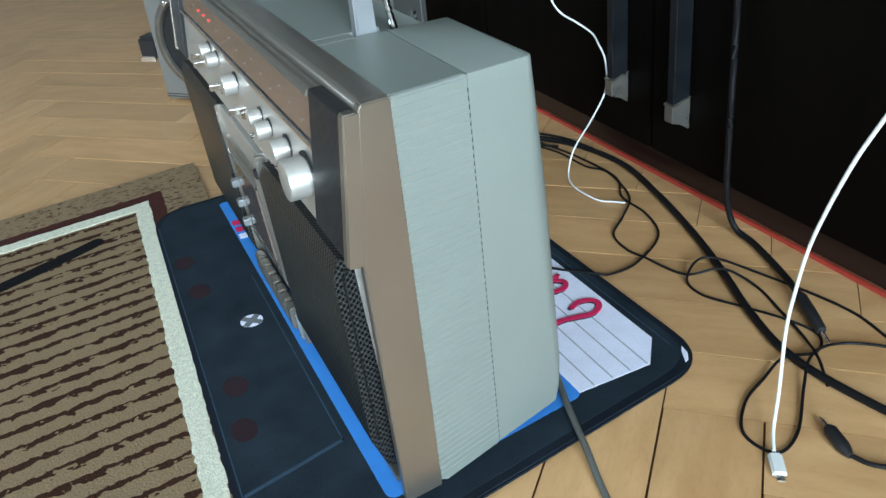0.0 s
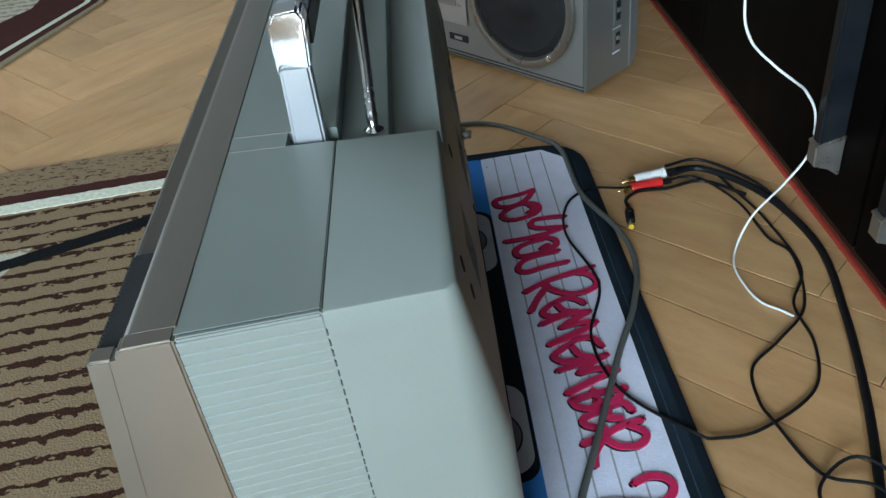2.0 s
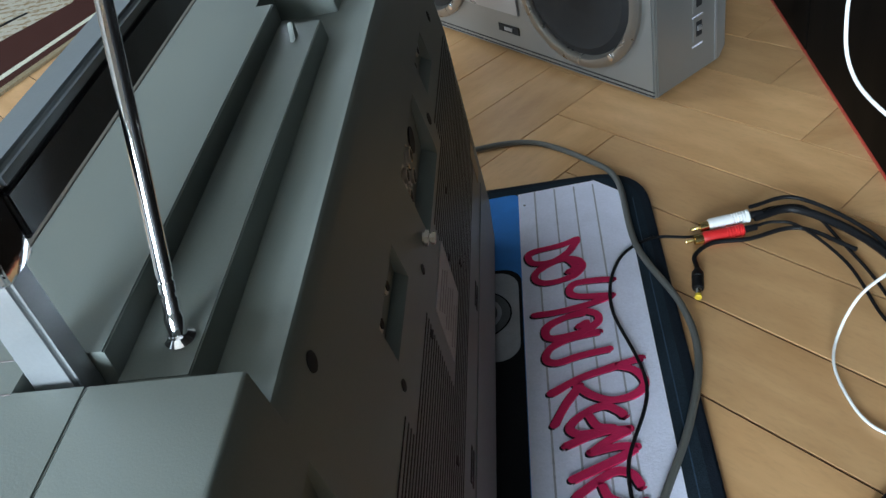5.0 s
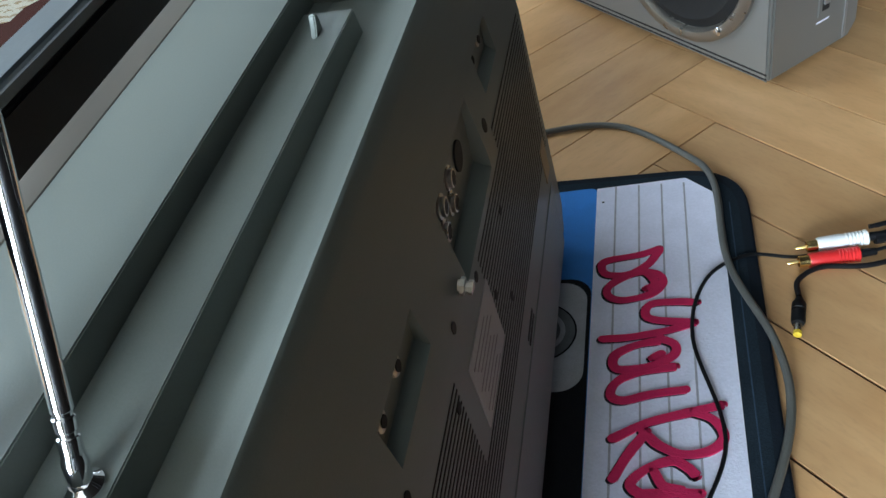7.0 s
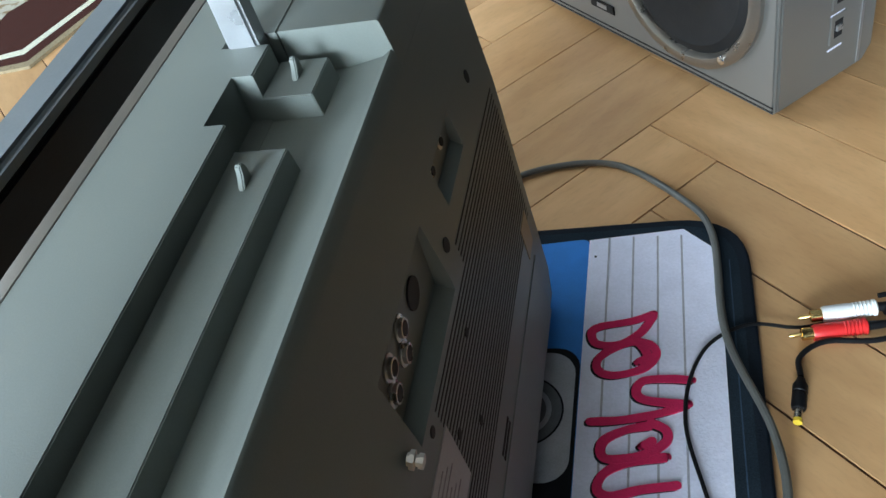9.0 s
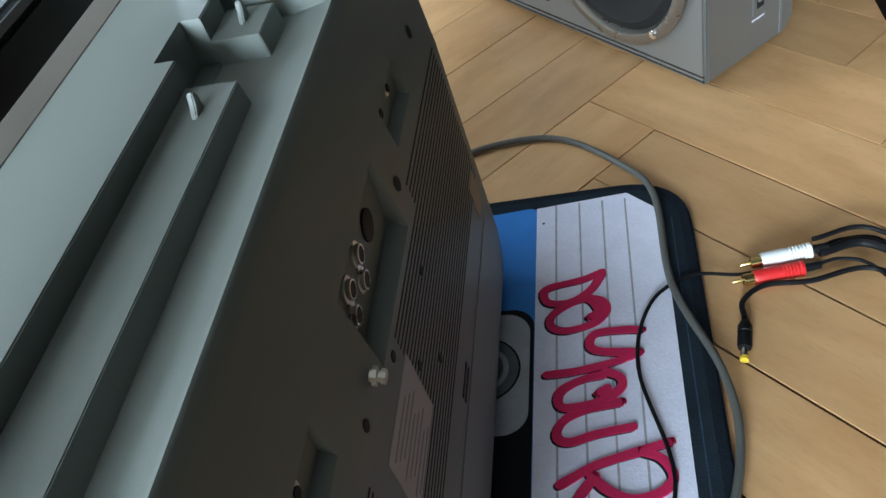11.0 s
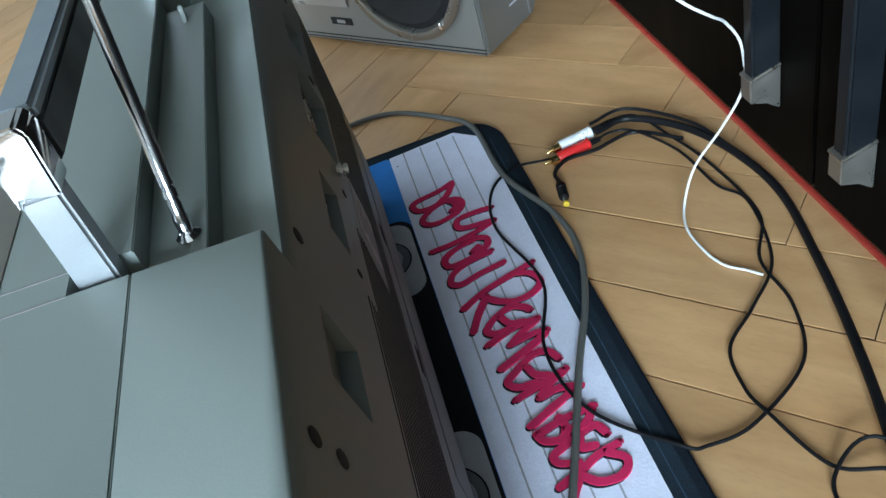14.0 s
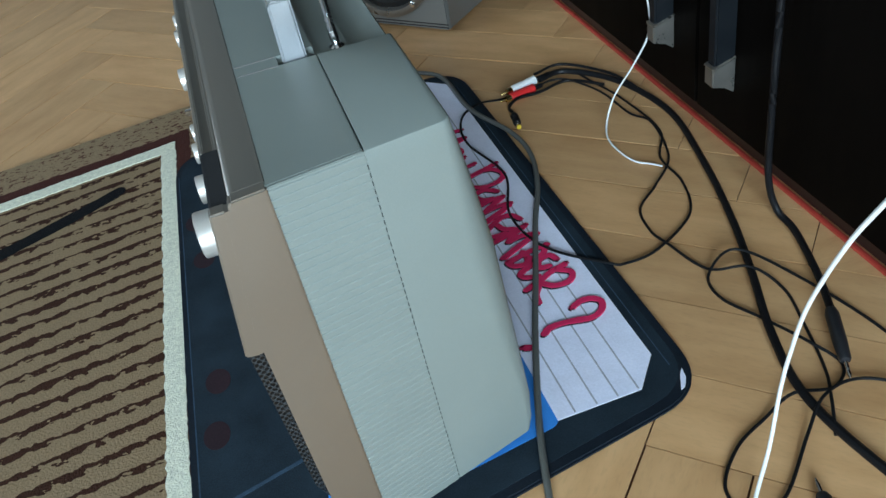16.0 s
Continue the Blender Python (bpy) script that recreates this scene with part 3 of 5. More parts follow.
def carve(ob, cutter):
    """Cuts a hollow out of a mesh and keeps the result as plain mesh."""
    bmesh.ops.recalc_face_normals(cutter, faces=cutter.faces[:])
    me = bpy.data.meshes.new("cutter")
    cutter.to_mesh(me)
    cutter.free()
    tool = new("cutter", me)
    mod = ob.modifiers.new("cut", "BOOLEAN")
    mod.operation, mod.object, mod.solver = "DIFFERENCE", tool, "EXACT"
    bpy.context.view_layer.update()
    cut = bpy.data.meshes.new_from_object(ob.evaluated_get(bpy.context.evaluated_depsgraph_get()))
    ob.modifiers.clear()
    ob.data = cut
    bpy.data.objects.remove(tool)


def stereo():
    root = thing("portable_stereo", "large silver-grey portable cassette stereo with chrome handle on a mat", "stereo", at=(0, 0, MZ + 0.0012))
    root.location.z = 0.0
    # grey front half, with a ribbed end
    front_top = [(-0.0575, 0.016), (-0.0575, 0.345), (-0.00025, 0.345), (-0.00025, 0.012), (-0.05, 0.012)]
    shell = part("front_shell", prism(front_top, 0.0025, L - 0.0025, "y", 0.0006), grey, root)
    for k in range(55):
        z = 0.018 + k * 0.0059
        prof = [(0.0026, z), (0.0006, z), (0.0, z + 0.0049), (0.0001, z + 0.0054), (0.00055, z + 0.0059), (0.0026, z + 0.0059)]
        part("rib", prism(prof, -0.0558, -0.0003, "x"), grey, root, smooth=False)
    # solid dark dashes that put the shade between rib ends into the seam
    for k in range(54):
        z = 0.0195 + k * 0.0059
        part("seam_gap", box(-0.0003, 0.0004, 0.0, 0.0008, z, z + 0.0031, 0), seam_dark, root, smooth=False)
    part("seam_strip", box(-0.0004, 0.0006, 0.0007, 0.003, 0.016, 0.344, 0), grey, root, smooth=False)
    part("end_lip", box(-0.0558, -0.0003, 0.0002, 0.0026, 0.3425, 0.3449, 0.0006), grey, root, smooth=False)
    for y in (0.1376, 0.1532):
        part("top_joint", box(-0.0566, -0.0263, y, y + 0.0005, 0.3447, 0.3452, 0), ink, root, smooth=False)
    # grey back half: body below the shelf, then the two end blocks
    zs = [0.0125, 0.016, 0.03, 0.06, 0.1, 0.14, 0.17, 0.2, 0.23, 0.25, 0.27, 0.3, 0.318]
    bm = loft([back_ring(z, 0.0, L, inset=0.004 if i == 0 else 0.0) for i, z in enumerate(zs)])
    back = part("back_shell", bm, grey, root)
    for y0, y1, nr, fr in ((0.0, N0, True, False), (N1, L, False, True)):
        bm = loft([back_ring(z, y0, y1, near=nr, far=fr, inset=i) for z, i in ((0.318, 0), (0.33, 0), (0.3438, 0), (0.3446, 0.0004), (0.345, 0.0012))])
        part("end_block", bm, grey, root)
    # stepped shelves behind the ridge
    low = [(0.0, 0.316), (0.0, 0.3195), (0.03, 0.3205), (0.05, 0.325), (back_x(0.328) - 0.0012, 0.3285), (back_x(0.327), 0.327), (back_x(0.316), 0.316)]
    part("lower_shelf", prism(low, N0, N1, "y", 0.0), grey, root)
    mid = [(-0.0003, 0.318), (-0.0003, 0.333), (0.0258, 0.333), (0.0275, 0.318)]
    part("antenna_shelf", prism(mid, N0 + 0.0125, 0.430, "y", 0.0005), grey, root)
    part("antenna_shelf", prism(mid, 0.4685, N1 - 0.008, "y", 0.0005), grey, root)
    notch = [(-0.011, 0.434), (0.01, 0.434), (0.01, 0.4705), (-0.011, 0.4705)]
    carve(shell, prism(notch, 0.3195, 0.36, "z"))
    for y0, y1 in ((N0 + 0.0003, 0.1535), (L - 0.1535, N1 - 0.0003)):
        carve(shell, prism([(-0.0262, y0), (0.01, y0), (0.01, y1), (-0.0262, y1)], 0.3195, 0.36, "z"))
    for y, s in ((0.4125, -1), (0.490, -1)):
        clip = prism([(0.0, 0.3328), (0.0, 0.3395), (0.002 * s, 0.3425), (0.0045 * s, 0.3425), (0.006 * s, 0.3385), (0.010 * s, 0.3328)], 0.0122, 0.0152, "x", 0.0006)
        for v in clip.verts:
            v.co.y += y
        part("antenna_clip", clip, grey, root)
    # silver front
    def fx(z, d=0.0):
        return front_x(z) - d
    cheek = [(-0.0560, 0.013), (-0.0560, 0.3455), (-0.0762, 0.3455), (-0.0782, 0.3430), (-0.0906, 0.2355), (-0.088, 0.1), (-0.0855, 0.013)]
    pillar = [(-0.0795, 0.3412), (-0.0890, 0.3418), (-0.1014, 0.2380), (-0.0919, 0.2355)]
    for y0, y1, inner in ((-0.001, 0.0068, 0.0068), (L - 0.0068, L + 0.001, L - 0.0068)):
        part("front_cheek", prism(cheek, y0, y1, "y", 0.001, 2, inner), silver, root)
    for y0, y1, inner in ((-0.0009, 0.0068, 0.0068), (L - 0.0068, L + 0.0009, L - 0.0068)):
        part("front_pillar", prism(pillar, y0, y1, "y", 0.0011, 3, inner), silver, root)
    for y0, y1 in ((-0.0005, 0.0066), (L - 0.0066, L + 0.0005)):
        part("pillar_web", prism([(-0.0772, 0.3405), (-0.0812, 0.3405), (-0.0932, 0.2368), (-0.0894, 0.2368)], y0, y1, "y"), silver, root)
    part("front_top_rail", prism([(-0.0560, 0.328), (-0.0560, 0.3455), (-0.0738, 0.3455), (-0.0772, 0.3432), (-0.0780, 0.3388), (-0.0780, 0.328)], 0.0068, L - 0.0068, "y", 0.0004, 1), silver, root)
    part("dial_hood", prism([(-0.0782, 0.3330), (-0.0782, 0.3376), (-0.0806, 0.3366), (-0.0868, 0.3392), (-0.0890, 0.3382), (-0.0905, 0.3340)], 0.0655, L - 0.0655, "y", 0.0005), silver, root)
    part("front_plate", prism([(-0.0577, 0.02), (-0.0577, 0.3278), (fx(0.33) + 0.007, 0.3278), (fx(0.235) + 0.006, 0.235), (fx(0.02) + 0.008, 0.02)], 0.0227, L - 0.0227, "y", 0.0), brushed, root)
    part("bottom_rail", box(-0.084, -0.0577, 0.0227, L - 0.0227, 0.013, 0.0198, 0.001), silver, root)

    def panel(name, y0, y1, z0, z1, d0, d1, mat, label="", r=0.0012):
        return part(name, prism([(fx(z0) + d0, z0), (fx(z1) + d0, z1), (fx(z1) - d1, z1), (fx(z0) - d1, z0)], y0, y1, "y", r), mat, root, label)
    for y0, y1 in ((0.0070, 0.0645), (L - 0.0645, L - 0.0070)):
        pn = part("tweeter_panel", prism([(-0.0775, 0.2405), (-0.0775, 0.3398), (-0.0880, 0.3398), (-0.0992, 0.2405)], y0, y1, "y", 0.0008), matt_black, root, "black ribbed tweeter panel")
        for k in range(26):
            yy = y0 + 0.0012 + k * 0.00216
            part("slat", prism([(-0.0960, 0.242), (-0.0868, 0.3394), (-0.0888, 0.3394), (-0.1001, 0.242)], yy, yy + 0.0011, "y"), black, pn, smooth=False)
    panel("dial_window", 0.066, L - 0.066, 0.299, 0.3335, 0.006, 0.0015, dial_glass, "smoked dial window with faint scale marks")
    dial = bmesh.new()
    for k in range(16):
        y = 0.09 + k * 0.029
        zz = 0.3085 + 0.005 * (k % 3)
        box(fx(zz) - 0.0021, fx(zz) - 0.0012, y, y + 0.0035, zz, zz + 0.0009, 0, into=dial)
    part("dial_marks", dial, ink, root, smooth=False)
    panel("dial_trim", 0.066, L - 0.066, 0.2955, 0.2985, 0.006, 0.004, chrome, r=0.0006)
    for k in range(3):
        part("indicator", box(fx(0.317) - 0.003, fx(0.317) - 0.001, 0.415 + k * 0.028, 0.418 + k * 0.028, 0.316, 0.3185, 0.0006), led, root, "small lit red indicator")
    panel("control_plate", 0.066, L - 0.066, 0.238, 0.295, 0.006, 0.0005, brushed, "brushed silver control plate")

    def knob(y, z, r, out):
        x = fx(z)
        r *= 0.82
        k = part("knob", turned([(r * 0.9, 0.0), (r * 0.9, 0.0022), (r, 0.0026), (r, out - 0.0012), (r * 0.985, out - 0.0004), (r * 0.94, out)], (x, y, z), (-1, 0, 0)), brushed, root, "turned aluminium knob")
        part("knob_recess", turned([(r * 1.18, 0.0), (r * 1.18, 0.0012)], (x + 0.0002, y, z), (-1, 0, 0)), black, k)
    for y, z, r, out in ((0.088, 0.268, 0.0190, 0.0185), (0.139, 0.271, 0.0126, 0.014), (0.194, 0.2705, 0.0096, 0.013), (0.223, 0.2725, 0.0090, 0.012),
                         (0.315, 0.278, 0.0118, 0.014), (0.398, 0.282, 0.0092, 0.012), (0.436, 0.283, 0.0102, 0.011)):
        knob(y, z, r, out)
    for y, out in ((0.268, 0.008), (0.285, 0.016), (0.355, 0.008), (0.372, 0.016), (0.47, 0.014), (0.505, 0.010)):
        x = fx(0.262)
        lever = prism([(x + 0.001, -0.0042), (x - 0.004, -0.0036), (x - out, -0.0012), (x - out, 0.0012), (x - 0.004, 0.0036), (x + 0.001, 0.0042)], 0.2585, 0.2645, "z", 0.0006)
        bmesh.ops.translate(lever, vec=(0, y, 0), verts=lever.verts[:])
        part("lever", lever, chrome, root, "slim chrome lever switch")
    for y in (0.170, 0.247, 0.415):
        part("push_button", turned([(0.0026, 0.0), (0.0026, 0.005), (0.002, 0.0058)], (fx(0.249), y, 0.249), (-1, 0, 0), 14), chrome, root, "tiny chrome push button")
    # perforated grilles with slanting fronts
    for y0, y1 in ((0.0235, 0.236), (L - 0.236, L - 0.0235)):
        part("speaker_grille", prism([(-0.07, 0.022), (-0.07, 0.234), (fx(0.234) + 0.001, 0.234), (-0.1045, 0.215), (-0.098, 0.06), (-0.0845, 0.022)], y0, y1, "y", 0.006, 4), perforated, root, "black perforated speaker grille")
    # cassette deck and keys
    panel("deck_frame", 0.242, L - 0.242, 0.066, 0.232, 0.006, 0.003, brushed, "silver cassette deck frame")
    panel("key_well", 0.2425, L - 0.2425, 0.024, 0.0655, 0.006, -0.002, matt_black, "dark well behind the tape keys")
    panel("deck_side", 0.2375, 0.2425, 0.022, 0.232, 0.002, 0.0075, silver, "raised silver edge of the cassette deck", 0.0012)
    panel("deck_side", L - 0.2425, L - 0.2375, 0.022, 0.232, 0.002, 0.0075, silver, "raised silver edge of the cassette deck", 0.0012)
    panel("cassette_door", 0.262, L - 0.262, 0.085, 0.205, 0.0, 0.008, silver, "silver cassette door")
    panel("door_window", 0.272, L - 0.285, 0.105, 0.185, -0.004, 0.0095, dial_glass, "smoked cassette window")
    panel("door_rim", 0.2665, L - 0.2665, 0.188, 0.192, -0.004, 0.0105, chrome, "chrome rim of the cassette window", 0.0008)
    panel("door_rim", 0.2665, L - 0.2665, 0.098, 0.102, -0.004, 0.0105, chrome, "chrome rim of the cassette window", 0.0008)
    for k in range(7):
        y = 0.2545 + k * 0.0212
        panel("key", y, y + 0.0172, 0.032, 0.058, -0.003, 0.0135, silver, "silver tape key", 0.002)
    panel("key_rail", 0.2445, 0.2535, 0.024, 0.054, -0.002, 0.010, satin, "silver end block beside the tape keys", 0.0015)
    panel("counter", 0.250, 0.258, 0.205, 0.214, -0.002, 0.0085, matt_black, "small black slide switch", 0.0008)
    for k in range(3):
        zz = 0.105 + 0.024 * k
        part("push_button", box(fx(zz) - 0.0155, fx(zz), 0.386, 0.3965, zz - 0.008, zz, 0.001), satin, root, "small silver push button")
    # handle: two arms with chrome elbows and a bar
    for y0, s in ((0.142, 1), (L - 0.142, -1)):
        a, b = sorted((y0, y0 + 0.0125 * s))
        part("handle_arm", prism([(-0.0240, 0.3), (-0.0220, 0.386), (-0.0067, 0.386), (-0.0060, 0.3)], a, b, "y", 0.0016, 3), satin, root, "satin silver handle arm")
        c0, c1 = sorted((y0 - 0.0006 * s, y0 + 0.0165 * s))
        part("handle_elbow", prism([(-0.0225, 0.3815), (-0.0230, 0.4065), (-0.0200, 0.4125), (-0.0077, 0.4138), (-0.0050, 0.4095), (-0.0060, 0.3840), (-0.02, 0.3865)], c0, c1, "y", 0.003, 3), chrome, root, "chrome handle elbow")
    part("handle_bar", box(-0.0207, -0.0047, 0.1585, L - 0.1585, 0.3885, 0.4060, 0.0015, 3), black, root, "black handle grip")
    part("grip_top", box(-0.0209, -0.0045, 0.1587, L - 0.1587, 0.4050, 0.4125, 0.0022, 3), grip_grey, root, "grey strip on top of the grip")
    # telescopic antenna
    d = Vector((-0.0, 0.035, 0.0705)).normalized()
    o = Vector((0.0178, 0.168, 0.336))
    part("antenna_foot", turned([(0.0056, 0.0), (0.0056, 0.0012), (0.0046, 0.002), (0.0034, 0.0032)], (o.x, o.y, 0.3328), (0, 0, 1), 24), chrome, root, "chrome antenna foot")
    part("antenna_pivot", turned([(0.0012, -0.001), (0.0032, 0.0), (0.0036, 0.006), (0.003, 0.008), (0.003, 0.0085)], o, d, 20), chrome, root)
    part("antenna_rod", turned([(0.0031, 0.008), (0.0031, 0.013), (0.0026, 0.0134), (0.0026, 0.0145), (0.0031, 0.015), (0.0031, 0.0185), (0.0026, 0.019), (0.0026, 0.020), (0.0030, 0.0204), (0.0030, 0.19)], o, d, 20), chrome, root, "chrome telescopic antenna rod")
    for k in range(4):
        part("antenna_section", turned([(0.0026 - 0.0004 * k, 0.19 + 0.15 * k), (0.0026 - 0.0004 * k, 0.34 + 0.15 * k)], o, d, 14), chrome, root)
    part("antenna_tip", turned([(0.0028, 0.79), (0.0034, 0.792), (0.0034, 0.797), (0.002, 0.799)], o, d, 14), chrome, root)

    # details of the back
    def slope(z):
        return (back_x(z + 0.003) - back_x(z - 0.003)) / 0.006

    def on_back(name, y0, y1, z0, z1, lift, mat, label="", r=0.0, parent=root, depth=0.0015):
        n = max(1, int(abs(z1 - z0) / 0.01))
        zz = [z0 + (z1 - z0) * k / n for k in range(n + 1)]
        prof = [(back_x(z) + lift, z) for z in zz] + [(back_x(z) + lift - depth, z) for z in zz[::-1]]
        return part(name, prism(prof, y0, y1, "y", r), mat, parent, label)

    def hole(y, z, r=0.0034):
        ob = part("screw_hole", turned([(r, -0.001), (r, 0.0004), (r * 0.8, 0.0005)], (back_x(z), y, z), (1, 0, -slope(z)), 18), matt_black, root, "dark screw hole")
        return ob
    for y, z in ((0.171, 0.313), (0.2245, 0.238), (0.254, 0.141), (0.290, 0.205), (0.316, 0.2295), (0.457, 0.242), (0.436, 0.197), (0.364, 0.2145), (0.384, 0.181), (0.410, 0.153), (0.043, 0.325), (0.046, 0.306), (0.580, 0.262)):
        hole(y, z, 0.0042 if z > 0.238 else 0.003)
    # louvre slots, in rows broken by the rating plate and the recesses
    for k in range(26):
        z = 0.233 - k * 0.00425
        spans = [(0.03, 0.21), (0.466, 0.615)] if z > 0.2185 else ([(0.03, 0.295), (0.374, 0.618)] if z > 0.153 else [(0.03, 0.62)])
        for y0, y1 in spans:
            slot = prism([(back_x(z) + 0.0003, z - 0.0006), (back_x(z) + 0.0003, z + 0.0006), (back_x(z) - 0.002, z + 0.0006), (back_x(z) - 0.002, z - 0.0006)], y0, y1, "y")
            part("louvre_slot", slot, matt_black, root, smooth=False)
    on_back("rating_plate", 0.314, 0.376, 0.157, 0.2015, 0.0006, sticker, "worn pale rating plate")
    for row in range(8):
        z = 0.195 - row * 0.005
        on_back("plate_print", 0.319 + 0.004 * (row % 3), 0.355 + 0.005 * ((row * 7) % 3), z - 0.0004, z + 0.0004, 0.0009, plate_ink, parent=root)

    for y0, y1, z0, z1, ys in ((0.351, 0.444, 0.222, 0.269, ()), (0.232, 0.292, 0.245, 0.268, (0.241, 0.267)),
                                     (0.480, 0.53, 0.247, 0.272, (0.487, 0.511)), (0.094, 0.136, 0.268, 0.302, ())):
        # a pocket with an upright wall and a floor that slopes outwards
        xw = back_x(z1) - 0.003
        cutter = prism([(xw, z1), (xw, z0 + 0.005), (back_x(z0) + 0.001, z0), (back_x(z0) + 0.02, z0), (back_x(z1) + 0.02, z1)], y0, y1, "y")
        carve(back, cutter)
        for y in ys:
            zz = z1 - 0.0055
            sc = part("speaker_terminal", turned([(0.0046, -0.001), (0.0046, 0.0012), (0.0035, 0.0016)], (back_x(z1) - 0.0032, y, zz), (1, 0, 0.1), 20), nickel, root, "metal speaker terminal")
            part("terminal_core", turned([(0.0026, 0.0), (0.0026, 0.0006)], (back_x(z1) - 0.0014, y, zz), (1, 0, 0.1), 16), matt_black, sc)
    xw = back_x(0.269) - 0.003
    part("din_socket", turned([(0.0085, -0.001), (0.0085, 0.0012), (0.007, 0.0013)], (xw, 0.416, 0.252), (1, 0, 0), 24), matt_black, root, "round black socket")
    for y, z in ((0.391, 0.257), (0.386, 0.245), (0.369, 0.257), (0.364, 0.245)):
        j = part("phono_socket", turned([(0.0066, -0.001), (0.0066, 0.001), (0.0049, 0.0012), (0.0049, 0.0034), (0.0040, 0.0035), (0.0040, 0.002)], (xw, y, z), (1, 0, 0), 22), nickel, root, "metal phono socket")
        part("socket_hole", turned([(0.0038, 0.0), (0.0038, 0.0004)], (xw + 0.003, y, z), (1, 0, 0), 16), matt_black, j)
    post = part("earth_post", turned([(0.003, 0.0), (0.003, 0.0012), (0.0046, 0.0014), (0.0046, 0.0036), (0.0026, 0.004), (0.0026, 0.0052), (0.0036, 0.0054), (0.0036, 0.0076), (0.0015, 0.0082)], (back_x(0.234), 0.3385, 0.234), (1, 0, -0.2), 8), nickel, root, "metal earth terminal screw")
    for y0, y1, z in ((0.415, 0.441, 0.106), (0.262, 0.288, 0.107)):
        for k in range(2):
            on_back("foot_slot", y0, y1, z - 0.004 + 0.005 * k, z - 0.0015 + 0.005 * k, 0.0004, matt_black)
    on_back("battery_door", 0.18, 0.60, 0.028, 0.098, 0.0008, grey_back, "smooth battery compartment door")
    on_back("amber_sticker", 0.578, 0.608, 0.108, 0.136, 0.0006, amber, "small amber sticker")
    for y in (0.06, L - 0.06):
        for x in (-0.04, 0.05):
            part("foot", turned([(0.011, MZ + 0.0015 - 0.0), (0.012, 0.009), (0.012, 0.014)], (x, y, 0), (0, 0, 1), 20), black, root, "black rubber foot")

    # the moulded ends draw in towards the back and the bottom
    bpy.context.view_layer.update()
    for ob in root.children_recursive:
        for v in ob.data.vertices:
            x, y, z = v.co
            low = min(max((0.345 - z) / 0.333, 0.0), 1.0)
            draw = 0.12 * x + (low * 0.14 * x if x > 0 else 0.0)
            draw += low * float(np.interp(x, [-0.05, 0.0], [0.008, 0.019]))
            near, far = max(0.0, 1 - max(y, 0) / 0.09), max(0.0, 1 - max(L - y, 0) / 0.09)
            v.co.y += draw * (near - far)
            v.co.x += 0.010 * low * max(0.0, 1 - abs(x) / 0.08)


led = bpy.data.materials.new("red_indicator")
led.use_nodes = True
led.node_tree.nodes["Principled BSDF"].inputs["Base Color"].default_value = (0.6, 0.02, 0.02, 1)
led.node_tree.nodes["Principled BSDF"].inputs["Emission Color"].default_value = (1, 0.05, 0.04, 1)
led.node_tree.nodes["Principled BSDF"].inputs["Emission Strength"].default_value = 1.6
stereo()


